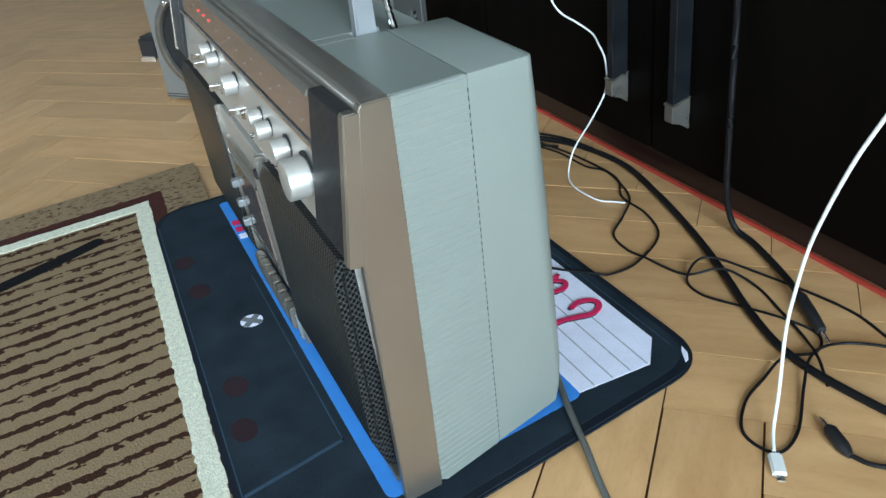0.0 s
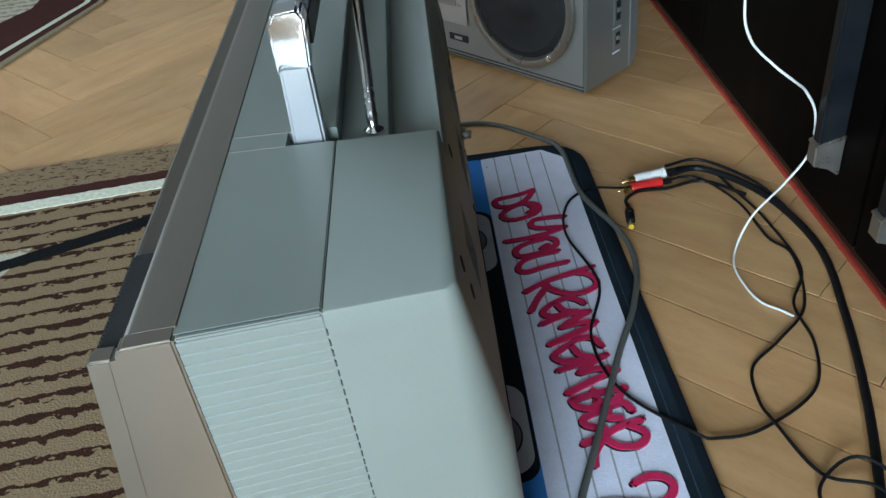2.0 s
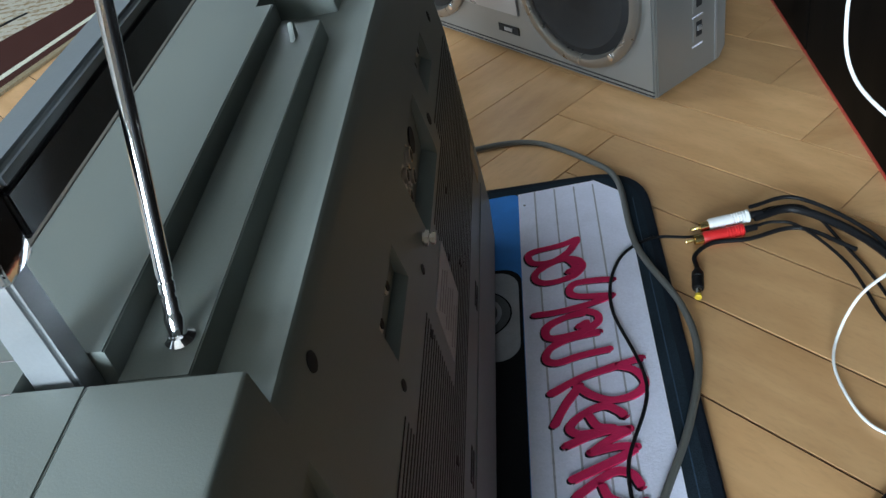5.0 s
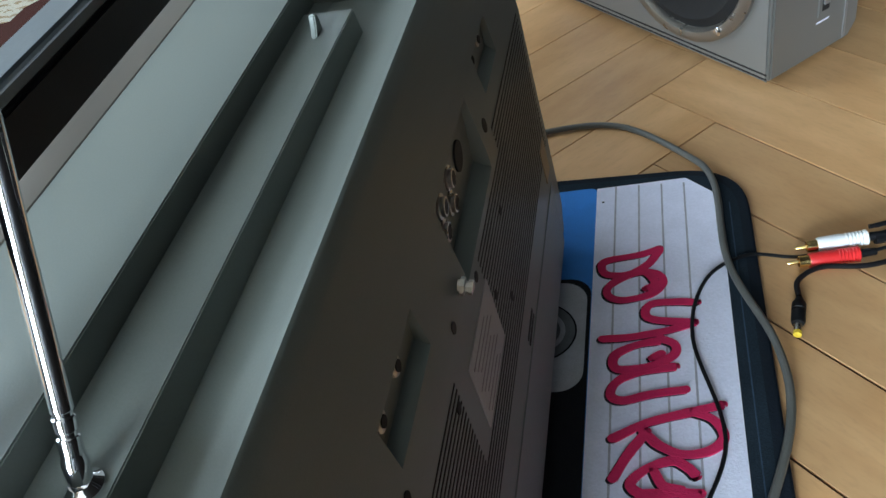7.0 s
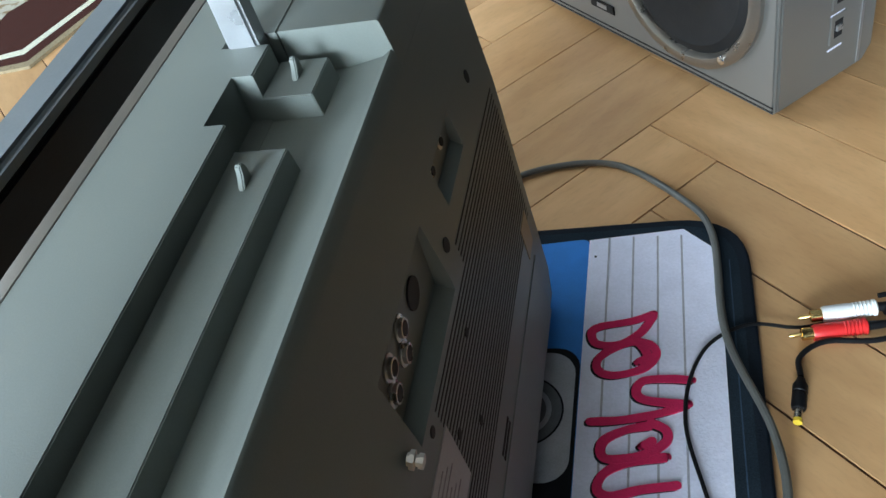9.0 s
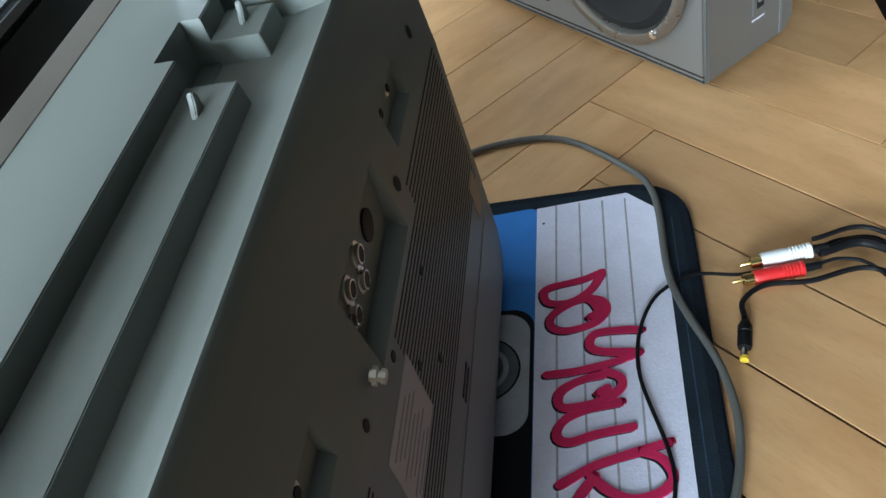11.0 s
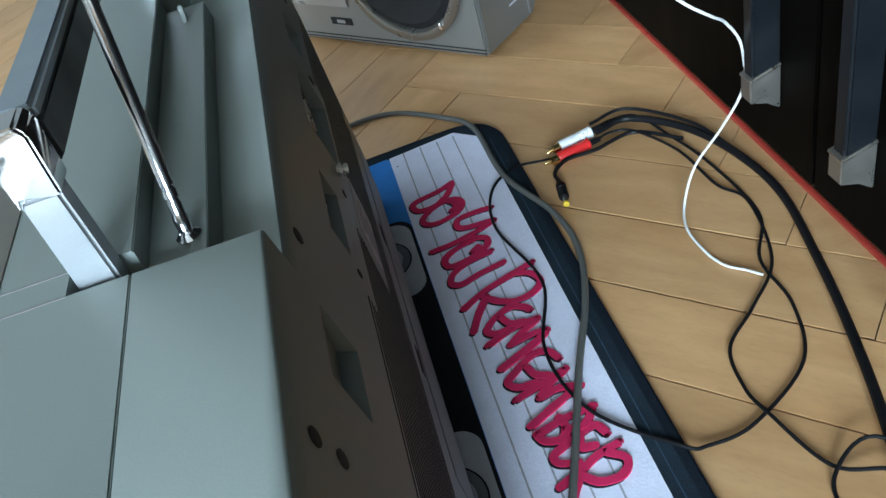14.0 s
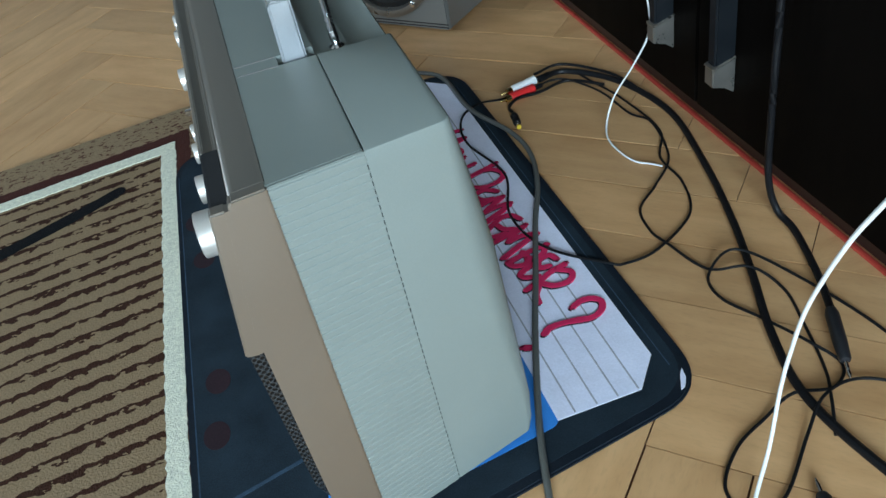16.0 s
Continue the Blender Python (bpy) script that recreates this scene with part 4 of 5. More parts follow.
# ---- the smaller silver radio behind ----
def radio():
    ang = math.degrees(math.atan2(0.842 - 1.098, 0.272 - 0.043))
    root = thing("portable_radio", "silver portable radio with dark round speakers on the parquet", "radio", at=(0.274, 0.845, 0.0), turn=ang)
    w, h, d = 0.52, 0.28, 0.125
    body = prism([(0.0, 0.006), (0.0, h), (d - 0.01, h), (d, h - 0.01), (d, 0.02), (d - 0.012, 0.006)], -w, 0.0, "x", 0.002)
    part("body", body, radio_silver, root)
    part("front_frame", box(-w - 0.001, 0.001, -0.006, -0.0002, 0.0068, h + 0.002, 0.0025, 2), radio_silver, root)
    for z in (0.0105, 0.0155):
        part("front_groove", box(-w, 0.0, -0.0064, -0.0055, z, z + 0.0018, 0), matt_black, root, "dark groove", smooth=False)
    for cx in (-0.112, -w + 0.112):
        o = (cx, -0.006, 0.122)
        sp = part("speaker_ring", turned([(0.0985, -0.001), (0.0985, 0.005), (0.094, 0.0075), (0.087, 0.0075), (0.084, 0.003), (0.084, 0.0005)], o, (0, -1, 0), 56), cap_nickel, root, "satin metal speaker ring")
        part("speaker_cone", turned([(0.0838, 0.0006), (0.074, 0.0045), (0.068, 0.003), (0.03, 0.0008), (0.024, 0.004), (0.012, 0.0075), (0.002, 0.0085)], o, (0, -1, 0), 48), matt_black, sp, "dark speaker cone")
        part("ring_screw", turned([(0.0045, 0.006), (0.0045, 0.0095), (0.003, 0.0105)], (cx + 0.0905 * math.cos(radians(-52)), -0.006, 0.122 + 0.0905 * math.sin(radians(-52))), (0, -1, 0), 16), chrome, sp, "shiny ring screw")
        part("ring_screw", turned([(0.0045, 0.006), (0.0045, 0.0095), (0.003, 0.0105)], (cx - 0.0905 * math.cos(radians(-52)), -0.006, 0.122 + 0.0905 * math.sin(radians(52))), (0, -1, 0), 16), chrome, sp, "shiny ring screw")
    part("deck_panel", box(-0.345, -0.218, -0.0085, -0.0055, 0.062, 0.22, 0.0015), satin, root, "pale metal cassette lid")
    part("deck_window", box(-0.33, -0.24, -0.0092, -0.0082, 0.09, 0.15, 0.0006), radio_silver, root)
    part("badge", box(-0.262, -0.222, -0.0075, -0.0058, 0.034, 0.045, 0.0006), matt_black, root, "small black badge")
    part("badge_bar", box(-0.250, -0.234, -0.0082, -0.0072, 0.037, 0.042, 0.0003), satin, root)
    # slide switches on the side
    for z, s in ((0.064, 0.009), (0.105, 0.014), (0.15, 0.009)):
        pl = part("switch_plate", box(-0.0002, 0.0015, 0.062, 0.082, z - s - 0.006, z + s + 0.006, 0.0006), radio_silver, root)
        part("switch_slot", box(0.0012, 0.0019, 0.067, 0.077, z - s, z + s, 0.0), matt_black, pl, "dark switch slot", smooth=False)
        part("switch_knob", box(0.0012, 0.004, 0.068, 0.076, z - 0.002, z + 0.004, 0.0006), satin, pl)
        part("print_bar", box(0.0, 0.0004, 0.062, 0.08, z - s - 0.013, z - s - 0.011, 0.0), label_white, root, smooth=False)
    part("rear_trim", box(-0.0002, 0.0012, d - 0.022, d - 0.019, 0.01, h - 0.01, 0.0), satin, root, smooth=False)
    for x in (-0.05, -w + 0.05):
        for y in (0.018, d - 0.025):
            part("foot", turned([(0.009, 0.0), (0.01, 0.003), (0.01, 0.008)], (x, y, 0), (0, 0, 1), 16), black, root, "black rubber foot")
    plug = part("rear_plug", box(-w - 0.050, -w - 0.001, 0.0, 0.040, 0.082, 0.125, 0.006), black, root, "black clip with a chrome edge")
    part("plug_edge", box(-w - 0.046, -w - 0.010, -0.004, 0.001, 0.078, 0.088, 0.001), chrome, plug)


radio()


# ---- rugs ----
def rug_material(name, cream_patch):
    """Woven rug: beige ground with ragged brown stripes in bands, all from the rug's own coordinates."""
    m = bpy.data.materials.new(name)
    m.use_nodes = True
    n, l = m.node_tree.nodes, m.node_tree.links
    p = n["Principled BSDF"]
    p.inputs["Roughness"].default_value = 0.95
    p.inputs["Specular IOR Level"].default_value = 0.15
    tc = n.new("ShaderNodeTexCoord")
    sep = n.new("ShaderNodeSeparateXYZ")
    l.new(tc.outputs["Object"], sep.inputs[0])

    def math_node(op, a, b=None, c=None):
        node = n.new("ShaderNodeMath")
        node.operation = op
        for i, v in enumerate((a, b, c)):
            if v is None:
                continue
            if isinstance(v, (int, float)):
                node.inputs[i].default_value = v
            else:
                l.new(v, node.inputs[i])
        return node.outputs[0]

    def noise_node(scale, stretch, detail=3):
        mp = n.new("ShaderNodeMapping")
        mp.inputs["Scale"].default_value = stretch
        l.new(tc.outputs["Object"], mp.inputs[0])
        node = n.new("ShaderNodeTexNoise")
        node.inputs["Scale"].default_value, node.inputs["Detail"].default_value = scale, detail
        l.new(mp.outputs[0], node.inputs[0])
        return node.outputs[0]
    ragged = noise_node(90, (1, 1.6, 1), 2)
    patchy = noise_node(14, (1, 1, 1), 2)
    loops = noise_node(420, (1, 1, 1), 2)
    y = math_node("MULTIPLY_ADD", sep.outputs[0], -0.12, sep.outputs[1])
    wave = math_node("SINE", math_node("MULTIPLY", math_node("ADD", y, math_node("MULTIPLY", math_node("SUBTRACT", ragged, 0.5), 0.021)), 2 * math.pi / RUG_PITCH))
    # stripes break up towards the far border
    breakup = math_node("MULTIPLY", math_node("SUBTRACT", ragged, 0.5), math_node("ADD", 1.4, math_node("MAXIMUM", math_node("MULTIPLY", math_node("ADD", y, 0.42), 9.0), 0.0)))
    stripe = math_node("GREATER_THAN", math_node("ADD", math_node("ADD", wave, breakup), math_node("MULTIPLY", math_node("SUBTRACT", patchy, 0.5), 1.0)), 0.58)
    base = n.new("ShaderNodeMix")
    base.data_type = "RGBA"
    base.inputs["A"].default_value = (0.245, 0.172, 0.098, 1) if not cream_patch else (0.50, 0.46, 0.37, 1)
    base.inputs["B"].default_value = (0.040, 0.016, 0.009, 1) if not cream_patch else (0.30, 0.22, 0.13, 1)
    l.new(stripe, base.inputs["Factor"])
    shade = n.new("ShaderNodeVectorMath")
    shade.operation = "SCALE"
    l.new(base.outputs["Result"], shade.inputs[0])
    l.new(math_node("ADD", 0.62, math_node("MULTIPLY", loops, 0.75)), shade.inputs["Scale"])
    l.new(shade.outputs[0], p.inputs["Base Color"])
    b = n.new("ShaderNodeBump")
    b.inputs["Strength"].default_value, b.inputs["Distance"].default_value = 0.7, 0.002
    l.new(loops, b.inputs["Height"])
    l.new(b.outputs[0], p.inputs["Normal"])
    return m


RUG_PITCH = 0.0275
rug_striped = rug_material("striped_rug_pile", False)
rug_cream = rug_material("cream_speckled_pile", True)
pile = dict(vary=0.28, scale=180, fine=520, bump=0.9, depth=0.002, spec=0.15)
pile_beige = material("flecked_beige_pile", (0.31, 0.25, 0.155), 0.95, **pile)
pile_brown = material("dark_brown_pile", (0.06, 0.02, 0.015), 0.95, **pile)
pile_white = material("cream_white_pile", (0.72, 0.71, 0.57), 0.95, **pile)
pile_black = material("black_pile", (0.006, 0.006, 0.007), 0.95, **pile)


def ragged_strip(x0, x1, y0, y1, z0, z1, rough=0.002, step=0.006, seed=0):
    """A band of pile with uneven edges."""
    rng = random.Random(seed)
    out = []
    nx, ny = max(2, int((x1 - x0) / step)), max(2, int((y1 - y0) / step))
    for i in range(nx):
        out.append((x0 + (x1 - x0) * i / nx, y0 + rng.uniform(-rough, rough)))
    for i in range(ny):
        out.append((x1 + rng.uniform(-rough, rough), y0 + (y1 - y0) * i / ny))
    for i in range(nx):
        out.append((x1 - (x1 - x0) * i / nx, y1 + rng.uniform(-rough, rough)))
    for i in range(ny):
        out.append((x0 + rng.uniform(-rough, rough), y1 - (y1 - y0) * i / ny))
    return sheet(out, z0, z1)


def rug():
    root = thing("rug", "beige woven rug with ragged brown stripes and white border", "rug", at=(-0.098, 0.858, 0.0), turn=0.0)
    t = 0.0052
    part("field", box(-1.35, 0.0, -1.9, 0.0, 0.0002, t - 0.0006, 0.001), rug_striped, root)
    part("border", ragged_strip(-1.35, 0.0, -0.075, 0.0, t - 0.0012, t - 0.0002, 0.0008, seed=1), rug_fleck, root, "beige border with brown flecks")
    part("border", ragged_strip(-0.063, 0.0, -1.9, -0.0752, t - 0.0012, t - 0.0002, 0.0008, seed=2), rug_fleck, root, "beige border with brown flecks")
    part("brown_band", ragged_strip(-1.35, -0.068, -0.099, -0.0745, t - 0.001, t, 0.0018, seed=3), pile_brown, root, "dark brown band")
    part("brown_band", ragged_strip(-0.083, -0.062, -1.9, -0.0745, t - 0.001, t + 0.0002, 0.0018, seed=4), pile_brown, root, "dark brown band")
    part("white_band", ragged_strip(-1.35, -0.083, -0.122, -0.098, t - 0.001, t + 0.0004, 0.0012, seed=5), pile_white, root, "cream white band")
    part("white_band", ragged_strip(-0.104, -0.0825, -1.9, -0.098, t - 0.001, t + 0.0006, 0.0012, seed=6), pile_white, root, "cream white band")
    cream = sheet([(-0.335, -0.215), (-0.40, -0.42), (-0.6, -0.8), (-0.9, -0.8), (-0.9, -0.215)], t - 0.001, t)
    part("cream_patch", cream, rug_cream, root, "cream speckled patch")
    bm = stroke([(-0.9, -0.33), (-0.6, -0.30), (-0.45, -0.27), (-0.32, -0.235), (-0.22, -0.205), (-0.165, -0.185)], 0.0125, t - 0.001, t + 0.0008)
    part("black_streak", bm, pile_black, root, "black woven streak")
    bm = stroke([(-0.47, -0.255), (-0.44, -0.225), (-0.41, -0.235), (-0.42, -0.262)], 0.005, t - 0.001, t + 0.0009)
    part("black_streak", bm, pile_black, root, "black woven streak")
    # the woven rug lies slightly skewed
    for child in root.children:
        for v in child.data.vertices:
            v.co.x, v.co.y = v.co.x + 0.038 * v.co.y, v.co.y + 0.12 * v.co.x


rug_fleck = None


def fleck_material():
    m = bpy.data.materials.new("flecked_border_pile")
    m.use_nodes = True
    n, l = m.node_tree.nodes, m.node_tree.links
    p = n["Principled BSDF"]
    p.inputs["Roughness"].default_value = 0.95
    p.inputs["Specular IOR Level"].default_value = 0.15
    tc = n.new("ShaderNodeTexCoord")
    mp = n.new("ShaderNodeMapping")
    mp.inputs["Scale"].default_value = (1, 2.4, 1)
    l.new(tc.outputs["Object"], mp.inputs[0])
    a, b = n.new("ShaderNodeTexNoise"), n.new("ShaderNodeTexNoise")
    a.inputs["Scale"].default_value, a.inputs["Detail"].default_value = 120, 2
    b.inputs["Scale"].default_value = 420
    l.new(mp.outputs[0], a.inputs[0])
    l.new(tc.outputs["Object"], b.inputs[0])
    ramp = n.new("ShaderNodeValToRGB")
    ramp.color_ramp.interpolation = "CONSTANT"
    ramp.color_ramp.elements[0].color = (0.255, 0.182, 0.105, 1)
    ramp.color_ramp.elements[1].position, ramp.color_ramp.elements[1].color = 0.6, (0.08, 0.03, 0.02, 1)
    l.new(a.outputs[0], ramp.inputs[0])
    sc, k = n.new("ShaderNodeVectorMath"), n.new("ShaderNodeMath")
    sc.operation, k.operation = "SCALE", "MULTIPLY_ADD"
    k.inputs[1].default_value, k.inputs[2].default_value = 0.75, 0.62
    l.new(b.outputs[0], k.inputs[0])
    l.new(ramp.outputs[0], sc.inputs[0])
    l.new(k.outputs[0], sc.inputs["Scale"])
    l.new(sc.outputs[0], p.inputs["Base Color"])
    bp = n.new("ShaderNodeBump")
    bp.inputs["Strength"].default_value, bp.inputs["Distance"].default_value = 0.7, 0.002
    l.new(b.outputs[0], bp.inputs["Height"])
    l.new(bp.outputs[0], p.inputs["Normal"])
    return m


rug_fleck = fleck_material()
rug()


def far_rug():
    root = thing("rug", "dark brown rug with cut corners, cream line and pale panel", "rug", at=(-0.74, 1.10, 0.0), turn=0.0)
    t = 0.005

    def corner(o, z0, z1, name, mat, label=""):
        pts = [(-1.2, -0.22 + o * 0.4), (-0.15, -0.02 + o), (0.0 - o, 0.0 + o * 1.2), (0.14 - o, 0.42), (0.14 - o, 1.8), (-1.2, 1.8)]
        return part(name, sheet(pts, z0, z1), mat, root, label, smooth=False)
    corner(0.0, 0.0002, t, "border", pile_beige)
    corner(0.012, t - 0.001, t + 0.0004, "dark_band", pile_brown)
    corner(0.03, t - 0.001, t + 0.0008, "line_band", pile_white)
    corner(0.042, t - 0.001, t + 0.0012, "field", pile_brown)
    corner(0.15, t - 0.001, t + 0.0016, "pale_panel", rug_cream, "pale panel with dark veins")
    part("vein", stroke([(-0.9, 0.2), (-0.5, 0.26), (-0.2, 0.3), (-0.1, 0.4)], 0.006, t, t + 0.002), pile_black, root)


far_rug()


# ---- cables and plugs ----
def cable(name, points, r, mat, label, category="cable"):
    ob = finish(tube(points, r), name, mat, smooth=True)
    return tagged(ob, label, category)


Z1 = 0.0035
cable("power_cable", [(-0.03, 0.655, 0.03), (-0.025, 0.70, 0.006), (0.02, 0.771, 0.0042), (0.068, 0.793, 0.0042), (0.128, 0.789, 0.0042), (0.184, 0.739, 0.0045), (0.209, 0.685, 0.0115), (0.214, 0.58, 0.0112),
                      (0.240, 0.497, 0.0105), (0.2435, 0.437, 0.010), (0.225, 0.37, 0.0112), (0.195, 0.304, 0.0112), (0.16, 0.22, 0.0112), (0.127, 0.142, 0.0112), (0.090, 0.045, 0.0112),
                      (0.070, -0.021, 0.0105), (0.055, -0.075, 0.0042), (0.035, -0.17, 0.0042), (0.03, -0.4, 0.0042)], 0.0031, cable_grey,
      "grey round power cable lying over the mat and parquet")
cable("audio_cable", [(0.305, 0.600, 0.007), (0.269, 0.591, 0.004), (0.229, 0.590, 0.0085), (0.196, 0.563, 0.0092), (0.183, 0.503, 0.0092), (0.200, 0.412, 0.0092), (0.176, 0.333, 0.0092),
                      (0.188, 0.262, 0.0092), (0.235, 0.209, 0.0075), (0.254, 0.204, 0.003), (0.292, 0.209, 0.0025), (0.350, 0.245, 0.0025), (0.373, 0.300, 0.0025), (0.376, 0.355, 0.003), (0.405, 0.41, 0.0025),
                      (0.402, 0.50, 0.0025), (0.39, 0.56, 0.003), (0.374, 0.612, 0.005), (0.345, 0.614, 0.009), (0.324, 0.6045, 0.0112)], 0.00145, cable_black, "thin black audio cable trailing over the mat")
cable("audio_cable", [(0.318, 0.5905, 0.0065), (0.340, 0.596, 0.0065), (0.362, 0.584, 0.006), (0.385, 0.53, 0.0048), (0.392, 0.465, 0.003), (0.405, 0.43, 0.003), (0.385, 0.352, 0.0032), (0.345, 0.31, 0.0025), (0.309, 0.279, 0.0025),
                      (0.300, 0.24, 0.0025), (0.303, 0.211, 0.005), (0.319, 0.159, 0.0025), (0.350, 0.135, 0.011), (0.365, 0.10, 0.0025), (0.352, 0.05, 0.0025), (0.335, 0.0, 0.004),
                      (0.314, -0.035, 0.0115), (0.30, -0.06, 0.003)], 0.00145, cable_black, "thin black audio cable in loose bends on the parquet")
cable("audio_cable", [(0.42, -0.16, 0.002), (0.40, -0.06, 0.002), (0.408, 0.015, 0.002), (0.385, 0.11, 0.004), (0.352, 0.163, 0.0115), (0.315, 0.150, 0.004), (0.308, 0.118, 0.002), (0.325, 0.075, 0.004),
                      (0.34, 0.03, 0.008), (0.352, 0.0, 0.0025), (0.33, -0.018, 0.002), (0.295, -0.012, 0.006), (0.262, -0.022, 0.002), (0.226, -0.038, 0.002), (0.197, -0.068, 0.002), (0.203, -0.099, 0.002),
                      (0.235, -0.09, 0.002), (0.282, -0.05, 0.004), (0.312, -0.028, 0.011), (0.352, -0.02, 0.004), (0.385, -0.047, 0.0045), (0.42, -0.10, 0.002)], 0.00145, cable_black,
      "thin black cable coiled in loops on the parquet")
cable("video_cable", [(0.325, 0.602, 0.0095), (0.366, 0.607, 0.008), (0.415, 0.545, 0.006), (0.434, 0.44, 0.006), (0.414, 0.331, 0.006), (0.383, 0.221, 0.006), (0.352, 0.135, 0.006), (0.320, 0.055, 0.006),
                      (0.302, -0.02, 0.006), (0.312, -0.11, 0.006), (0.34, -0.22, 0.006)], 0.0040, cable_black, "thick glossy black cable along the wardrobe")
cable("video_cable", [(0.322, 0.611, 0.015), (0.366, 0.618, 0.014), (0.412, 0.565, 0.010), (0.428, 0.50, 0.0085), (0.432, 0.46, 0.007)], 0.0019, cable_black, "black cable joining a thicker one")


def plug_line(root, parts, o, d):
    for name, prof, mat, label in parts:
        part(name, turned(prof, o, d, 20), mat, root, label)


def phono_plug(colour, mat, o, d):
    root = thing("phono_plug", colour + " phono plug with gilt tip lying on the parquet", "plug")
    grip = [(0.0045, 0.0), (0.0062, 0.001)]
    for k in range(6):
        grip += [(0.0062, 0.003 + 0.0026 * k), (0.0056, 0.0036 + 0.0026 * k), (0.0056, 0.0048 + 0.0026 * k)]
    grip += [(0.0062, 0.021), (0.0062, 0.036), (0.0056, 0.038)]
    plug_line(root, (("grip", grip, mat, ""), ("shell", [(0.0046, 0.038), (0.0046, 0.046), (0.0038, 0.0462), (0.0038, 0.04)], gold, "gilt shell"),
                     ("pin", [(0.0016, 0.04), (0.0016, 0.053), (0.0006, 0.055)], gold, "gilt pin"), ("sleeve", [(0.0035, 0.0), (0.0029, -0.012)][::-1], cable_black, "")), o, d)


phono_plug("red", plug_red, (0.3125, 0.5895, 0.0065), (-0.043, -0.007, 0.0))
phono_plug("white", cable_white, (0.3205, 0.6035, 0.0110), (-0.042, -0.005, -0.003))
tap = thing("power_plug", "black barrel plug with yellow tip on a short cable", "plug")
plug_line(tap, (("grip", [(0.0028, 0.0), (0.0036, 0.003), (0.0052, 0.006), (0.0052, 0.012), (0.0044, 0.0125), (0.0044, 0.014), (0.0052, 0.0145), (0.0052, 0.024), (0.0045, 0.026)], cable_black, ""),
                ("barrel", [(0.0028, 0.026), (0.0028, 0.034)], nickel, "metal barrel"), ("tip", [(0.0031, 0.034), (0.0031, 0.037), (0.0016, 0.0372)], yellow, "yellow tip")), (0.2625, 0.543, 0.006), (-0.006, -0.036, 0))
part("lead", tube([(0.2625, 0.545, 0.006), (0.264, 0.562, 0.006), (0.282, 0.575, 0.007), (0.315, 0.577, 0.0055), (0.36, 0.585, 0.005), (0.398, 0.548, 0.004)], 0.0021), cable_black, tap, "thin black lead")

cable("white_cable", [(0.369, 0.338, 0.003), (0.360, 0.350, 0.0025), (0.348, 0.364, 0.002), (0.341, 0.385, 0.004), (0.340, 0.418, 0.006), (0.352, 0.447, 0.010), (0.369, 0.458, 0.038), (0.388, 0.440, 0.085), (0.4015, 0.4285, 0.125), (0.4005, 0.4275, 0.165),
                      (0.385, 0.421, 0.193), (0.365, 0.404, 0.213), (0.346, 0.406, 0.229), (0.333, 0.430, 0.243), (0.330, 0.446, 0.268), (0.335, 0.450, 0.32), (0.36, 0.44, 0.46)], 0.0012, cable_white, "thin white cable hanging down over a wardrobe handle")
jack = thing("jack_cable", "dark cable hanging down the wardrobe to a long jack plug", "cable")
part("lead", tube([(0.40, 0.20, 0.62), (0.405, 0.203, 0.42), (0.41, 0.204, 0.25), (0.41, 0.203, 0.14), (0.413, 0.203, 0.055), (0.421, 0.195, 0.014), (0.422, 0.165, 0.006), (0.400, 0.10, 0.008), (0.375, 0.045, 0.012)], 0.0037), cable_black, jack)
plug_line(jack, (("grip", [(0.0046, 0.0), (0.0062, 0.006), (0.0062, 0.04), (0.0052, 0.058), (0.0042, 0.06)], black, "black rubber grip"),
                 ("pin", [(0.0018, 0.06), (0.0018, 0.07), (0.0014, 0.0704), (0.0018, 0.0712), (0.0018, 0.076), (0.0006, 0.079)], chrome, "chrome jack pin")), (0.378, 0.052, 0.0115), (-0.034, -0.072, -0.004))
small = thing("jack_cable", "small black jack plug on a thin cable on the parquet", "cable")
plug_line(small, (("grip", [(0.0028, 0.0), (0.005, 0.006), (0.006, 0.012), (0.006, 0.03), (0.004, 0.034)], black, ""),
                  ("pin", [(0.0018, 0.034), (0.0018, 0.042), (0.0006, 0.048)], chrome, "chrome jack pin")), (0.2455, -0.134, 0.0062), (0.012, 0.037, 0.0))
part("lead", tube([(0.246, -0.132, 0.006), (0.256, -0.150, 0.004), (0.285, -0.168, 0.0025), (0.36, -0.20, 0.0025)], 0.0021), cable_black, small)
usb = thing("charging_cable", "white charging cable with a small white connector hanging to the parquet", "cable")
part("lead", tube([(0.199, -0.1, 0.006), (0.212, -0.085, 0.012), (0.232, -0.068, 0.035), (0.247, -0.054, 0.08), (0.25, -0.056, 0.12), (0.25, -0.066, 0.172), (0.25, -0.089, 0.238), (0.25, -0.112, 0.287), (0.25, -0.16, 0.38), (0.25, -0.25, 0.55), (0.25, -0.40, 0.85)], 0.0016), cable_white, usb)
con = box(-0.0055, 0.0055, 0.0, 0.024, -0.003, 0.003, 0.0015, 2)
tip = box(-0.0033, 0.0033, -0.0065, 0.0, -0.0008, 0.0008, 0.0004)
for bm in (con, tip):
    bmesh.ops.transform(bm, matrix=pose(0.1855, -0.121, 0.0042, 0, 0, -33), verts=bm.verts[:])
part("connector", con, cable_white, usb)
part("connector_tip", tip, nickel, usb, "metal connector tip")

# ---- parquet: herringbone planks ----
PW, K = 0.0864, 4
ANG = -44.6
D1 = Vector((math.cos(radians(ANG)), math.sin(radians(ANG))))
D2 = Vector((-math.sin(radians(ANG)), math.cos(radians(ANG))))
M0, NN0 = 0.1185, 0.0254


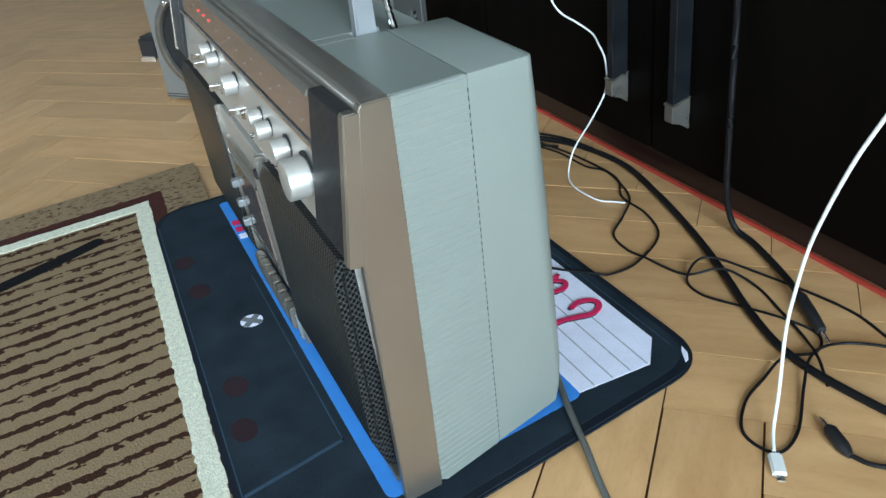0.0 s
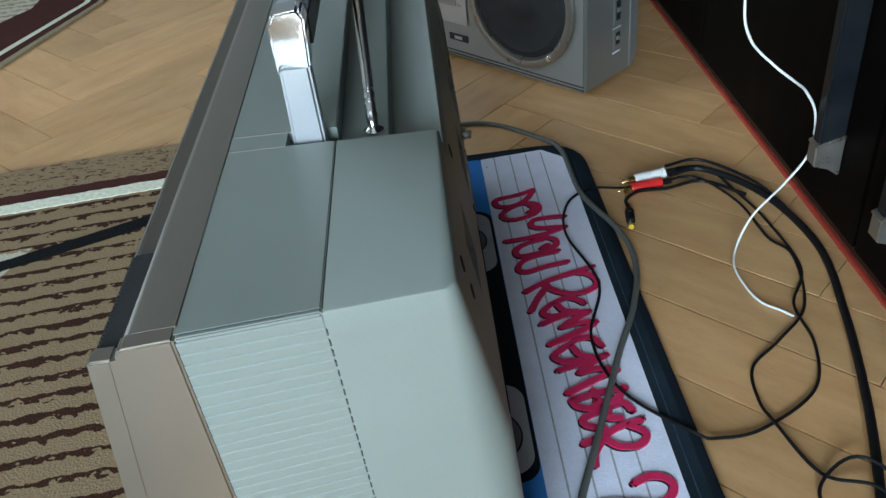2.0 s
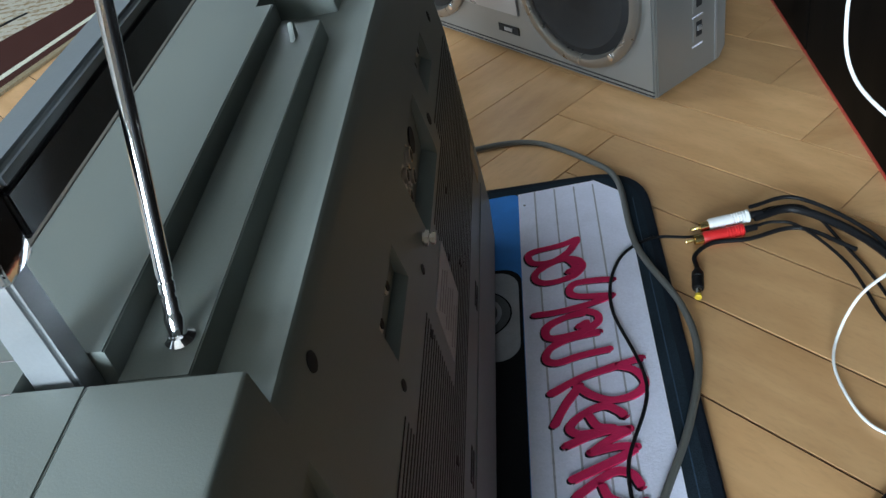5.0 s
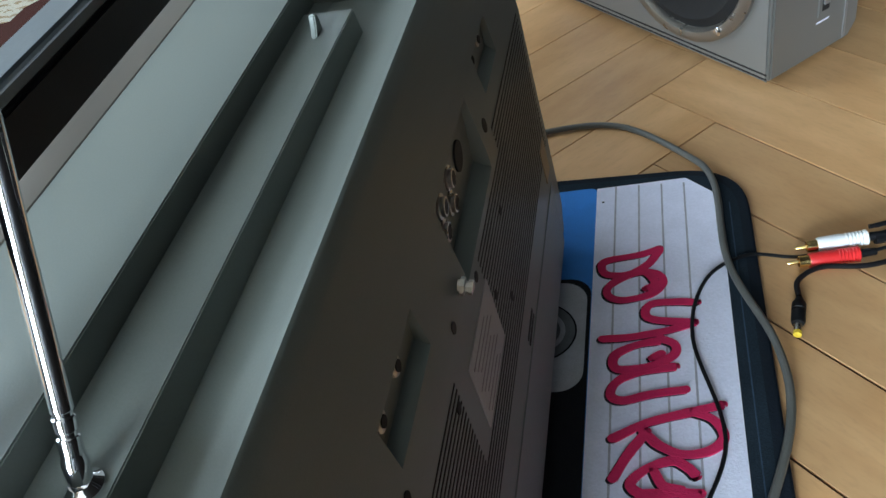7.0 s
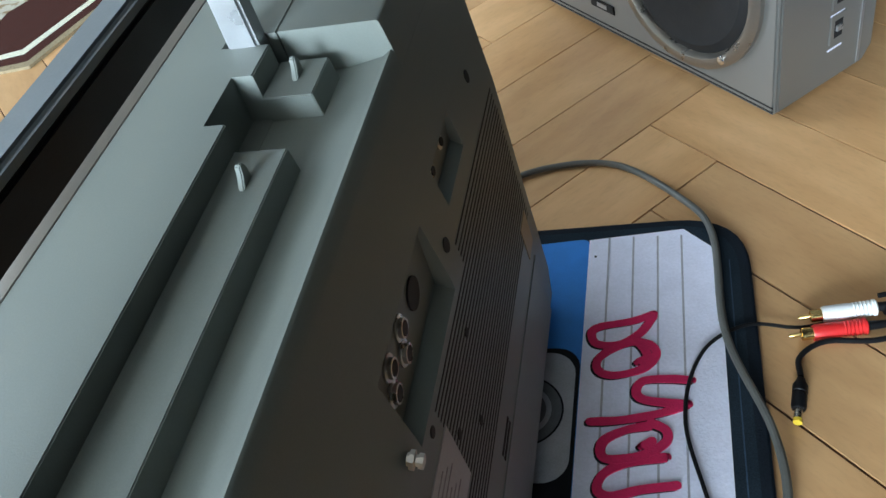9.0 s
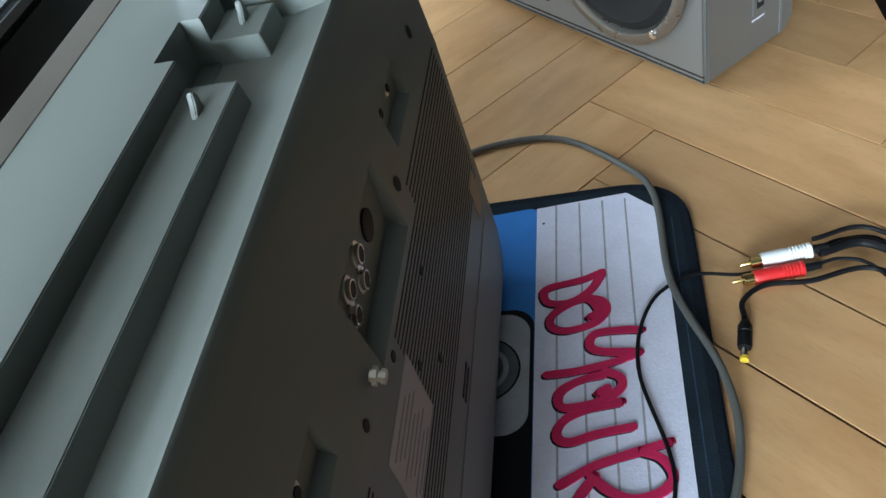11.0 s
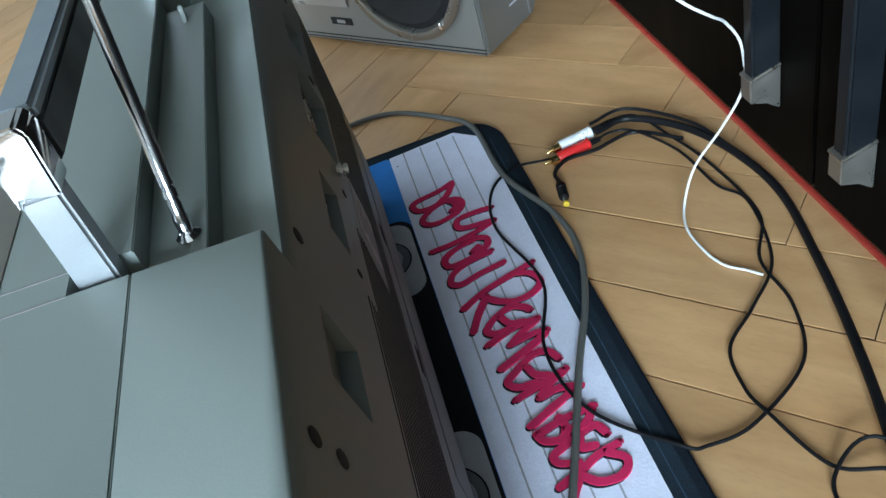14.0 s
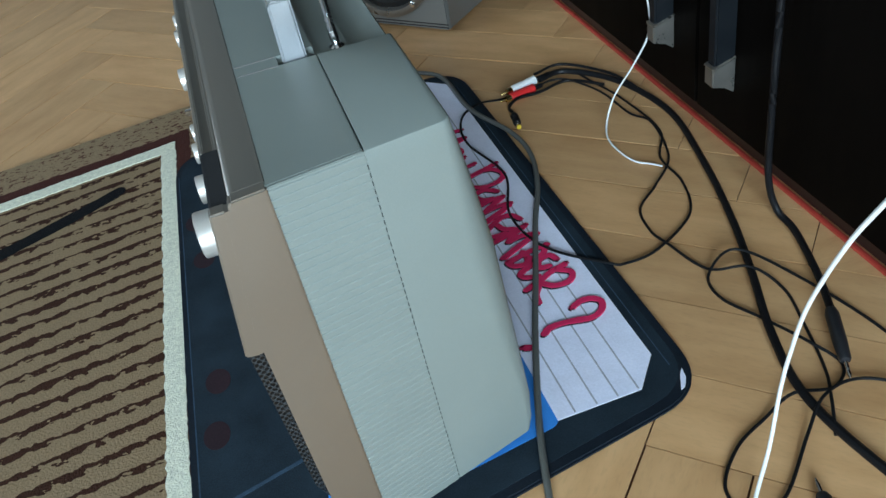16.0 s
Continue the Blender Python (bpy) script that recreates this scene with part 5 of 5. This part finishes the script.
def plank_mesh(joint):
    """One stave; joint is the width by which it has shrunk."""
    bm = bmesh.new()
    bmesh.ops.create_cube(bm, size=1)
    for v in bm.verts:
        v.co = (v.co.x * (K * PW - 0.0012), v.co.y * (PW - joint), v.co.z * 0.002 - 0.001)
    me = bpy.data.meshes.new("plank")
    bm.to_mesh(me)
    bm.free()
    me.materials.append(wood)
    return me


staves = [plank_mesh(joint) for joint in (0.0012, 0.0018, 0.0026)]
planks, rest = [], []
for a in range(-60, 60):
    for b in range(-60, 66):
        c = (a + b - 1) % (2 * K)
        if c == 0:
            ca, cb, along = a + K / 2, b + 0.5, True
        elif c == 2 * K - 1:
            ca, cb, along = a + 0.5, b + 1 - K / 2 + 0.0, False
        else:
            continue
        if not along:
            cb = b + 1 - K / 2
        p = D1 * (M0 + ca * PW) + D2 * (NN0 + cb * PW)
        if not (-2.85 < p.x < 1.25 and -3.45 < p.y < 3.45):
            continue
        near = -1.0 < p.x < 0.55 and -0.5 < p.y < 2.0
        (planks if near else rest).append((p, along))
for p, along in planks:
    ob = new("plank", random.choice(staves))
    ob.parent = floor
    ob.matrix_world = pose(p.x, p.y, random.uniform(-0.00025, 0.0001), 0, 0, ANG if along else ANG + 90)
def clipped(poly, axis, at, sign):
    """The part of a flat outline on one side of a line."""
    out = []
    for i, b in enumerate(poly):
        a = poly[i - 1]
        da, db = (a[axis] - at) * sign, (b[axis] - at) * sign
        if (da > 0) != (db > 0):
            f = da / (da - db)
            out.append((a[0] + (b[0] - a[0]) * f, a[1] + (b[1] - a[1]) * f))
        if db > 0:
            out.append(b)
    return out


verts, faces = [], []
for p, along in rest:
    m = pose(p.x, p.y, 0, 0, 0, ANG if along else ANG + 90)
    hx, hy = (K * PW - 0.0009) / 2, (PW - 0.0008) / 2
    poly = [tuple((m @ Vector((x, y, 0))).xy) for x, y in ((-hx, -hy), (hx, -hy), (hx, hy), (-hx, hy))]
    for axis, at, sign in ((0, -2.599, 1), (0, 0.999, -1), (1, -3.199, 1), (1, 3.199, -1)):
        poly = clipped(poly, axis, at, sign) if poly else poly
    if len(poly) < 3:
        continue
    k, n = len(verts), len(poly)
    verts += [(x, y, 0.0) for x, y in poly] + [(x, y, -0.002) for x, y in poly]
    faces += [tuple(range(k, k + n))] + [(k + i, k + n + i, k + n + (i + 1) % n, k + (i + 1) % n) for i in range(n)]
me = bpy.data.meshes.new("far_planks")
me.from_pydata(verts, [], faces)
me.materials.append(wood)
ob = new("far_planks", me)
ob.parent = floor
ob["kind"] = "stuff"
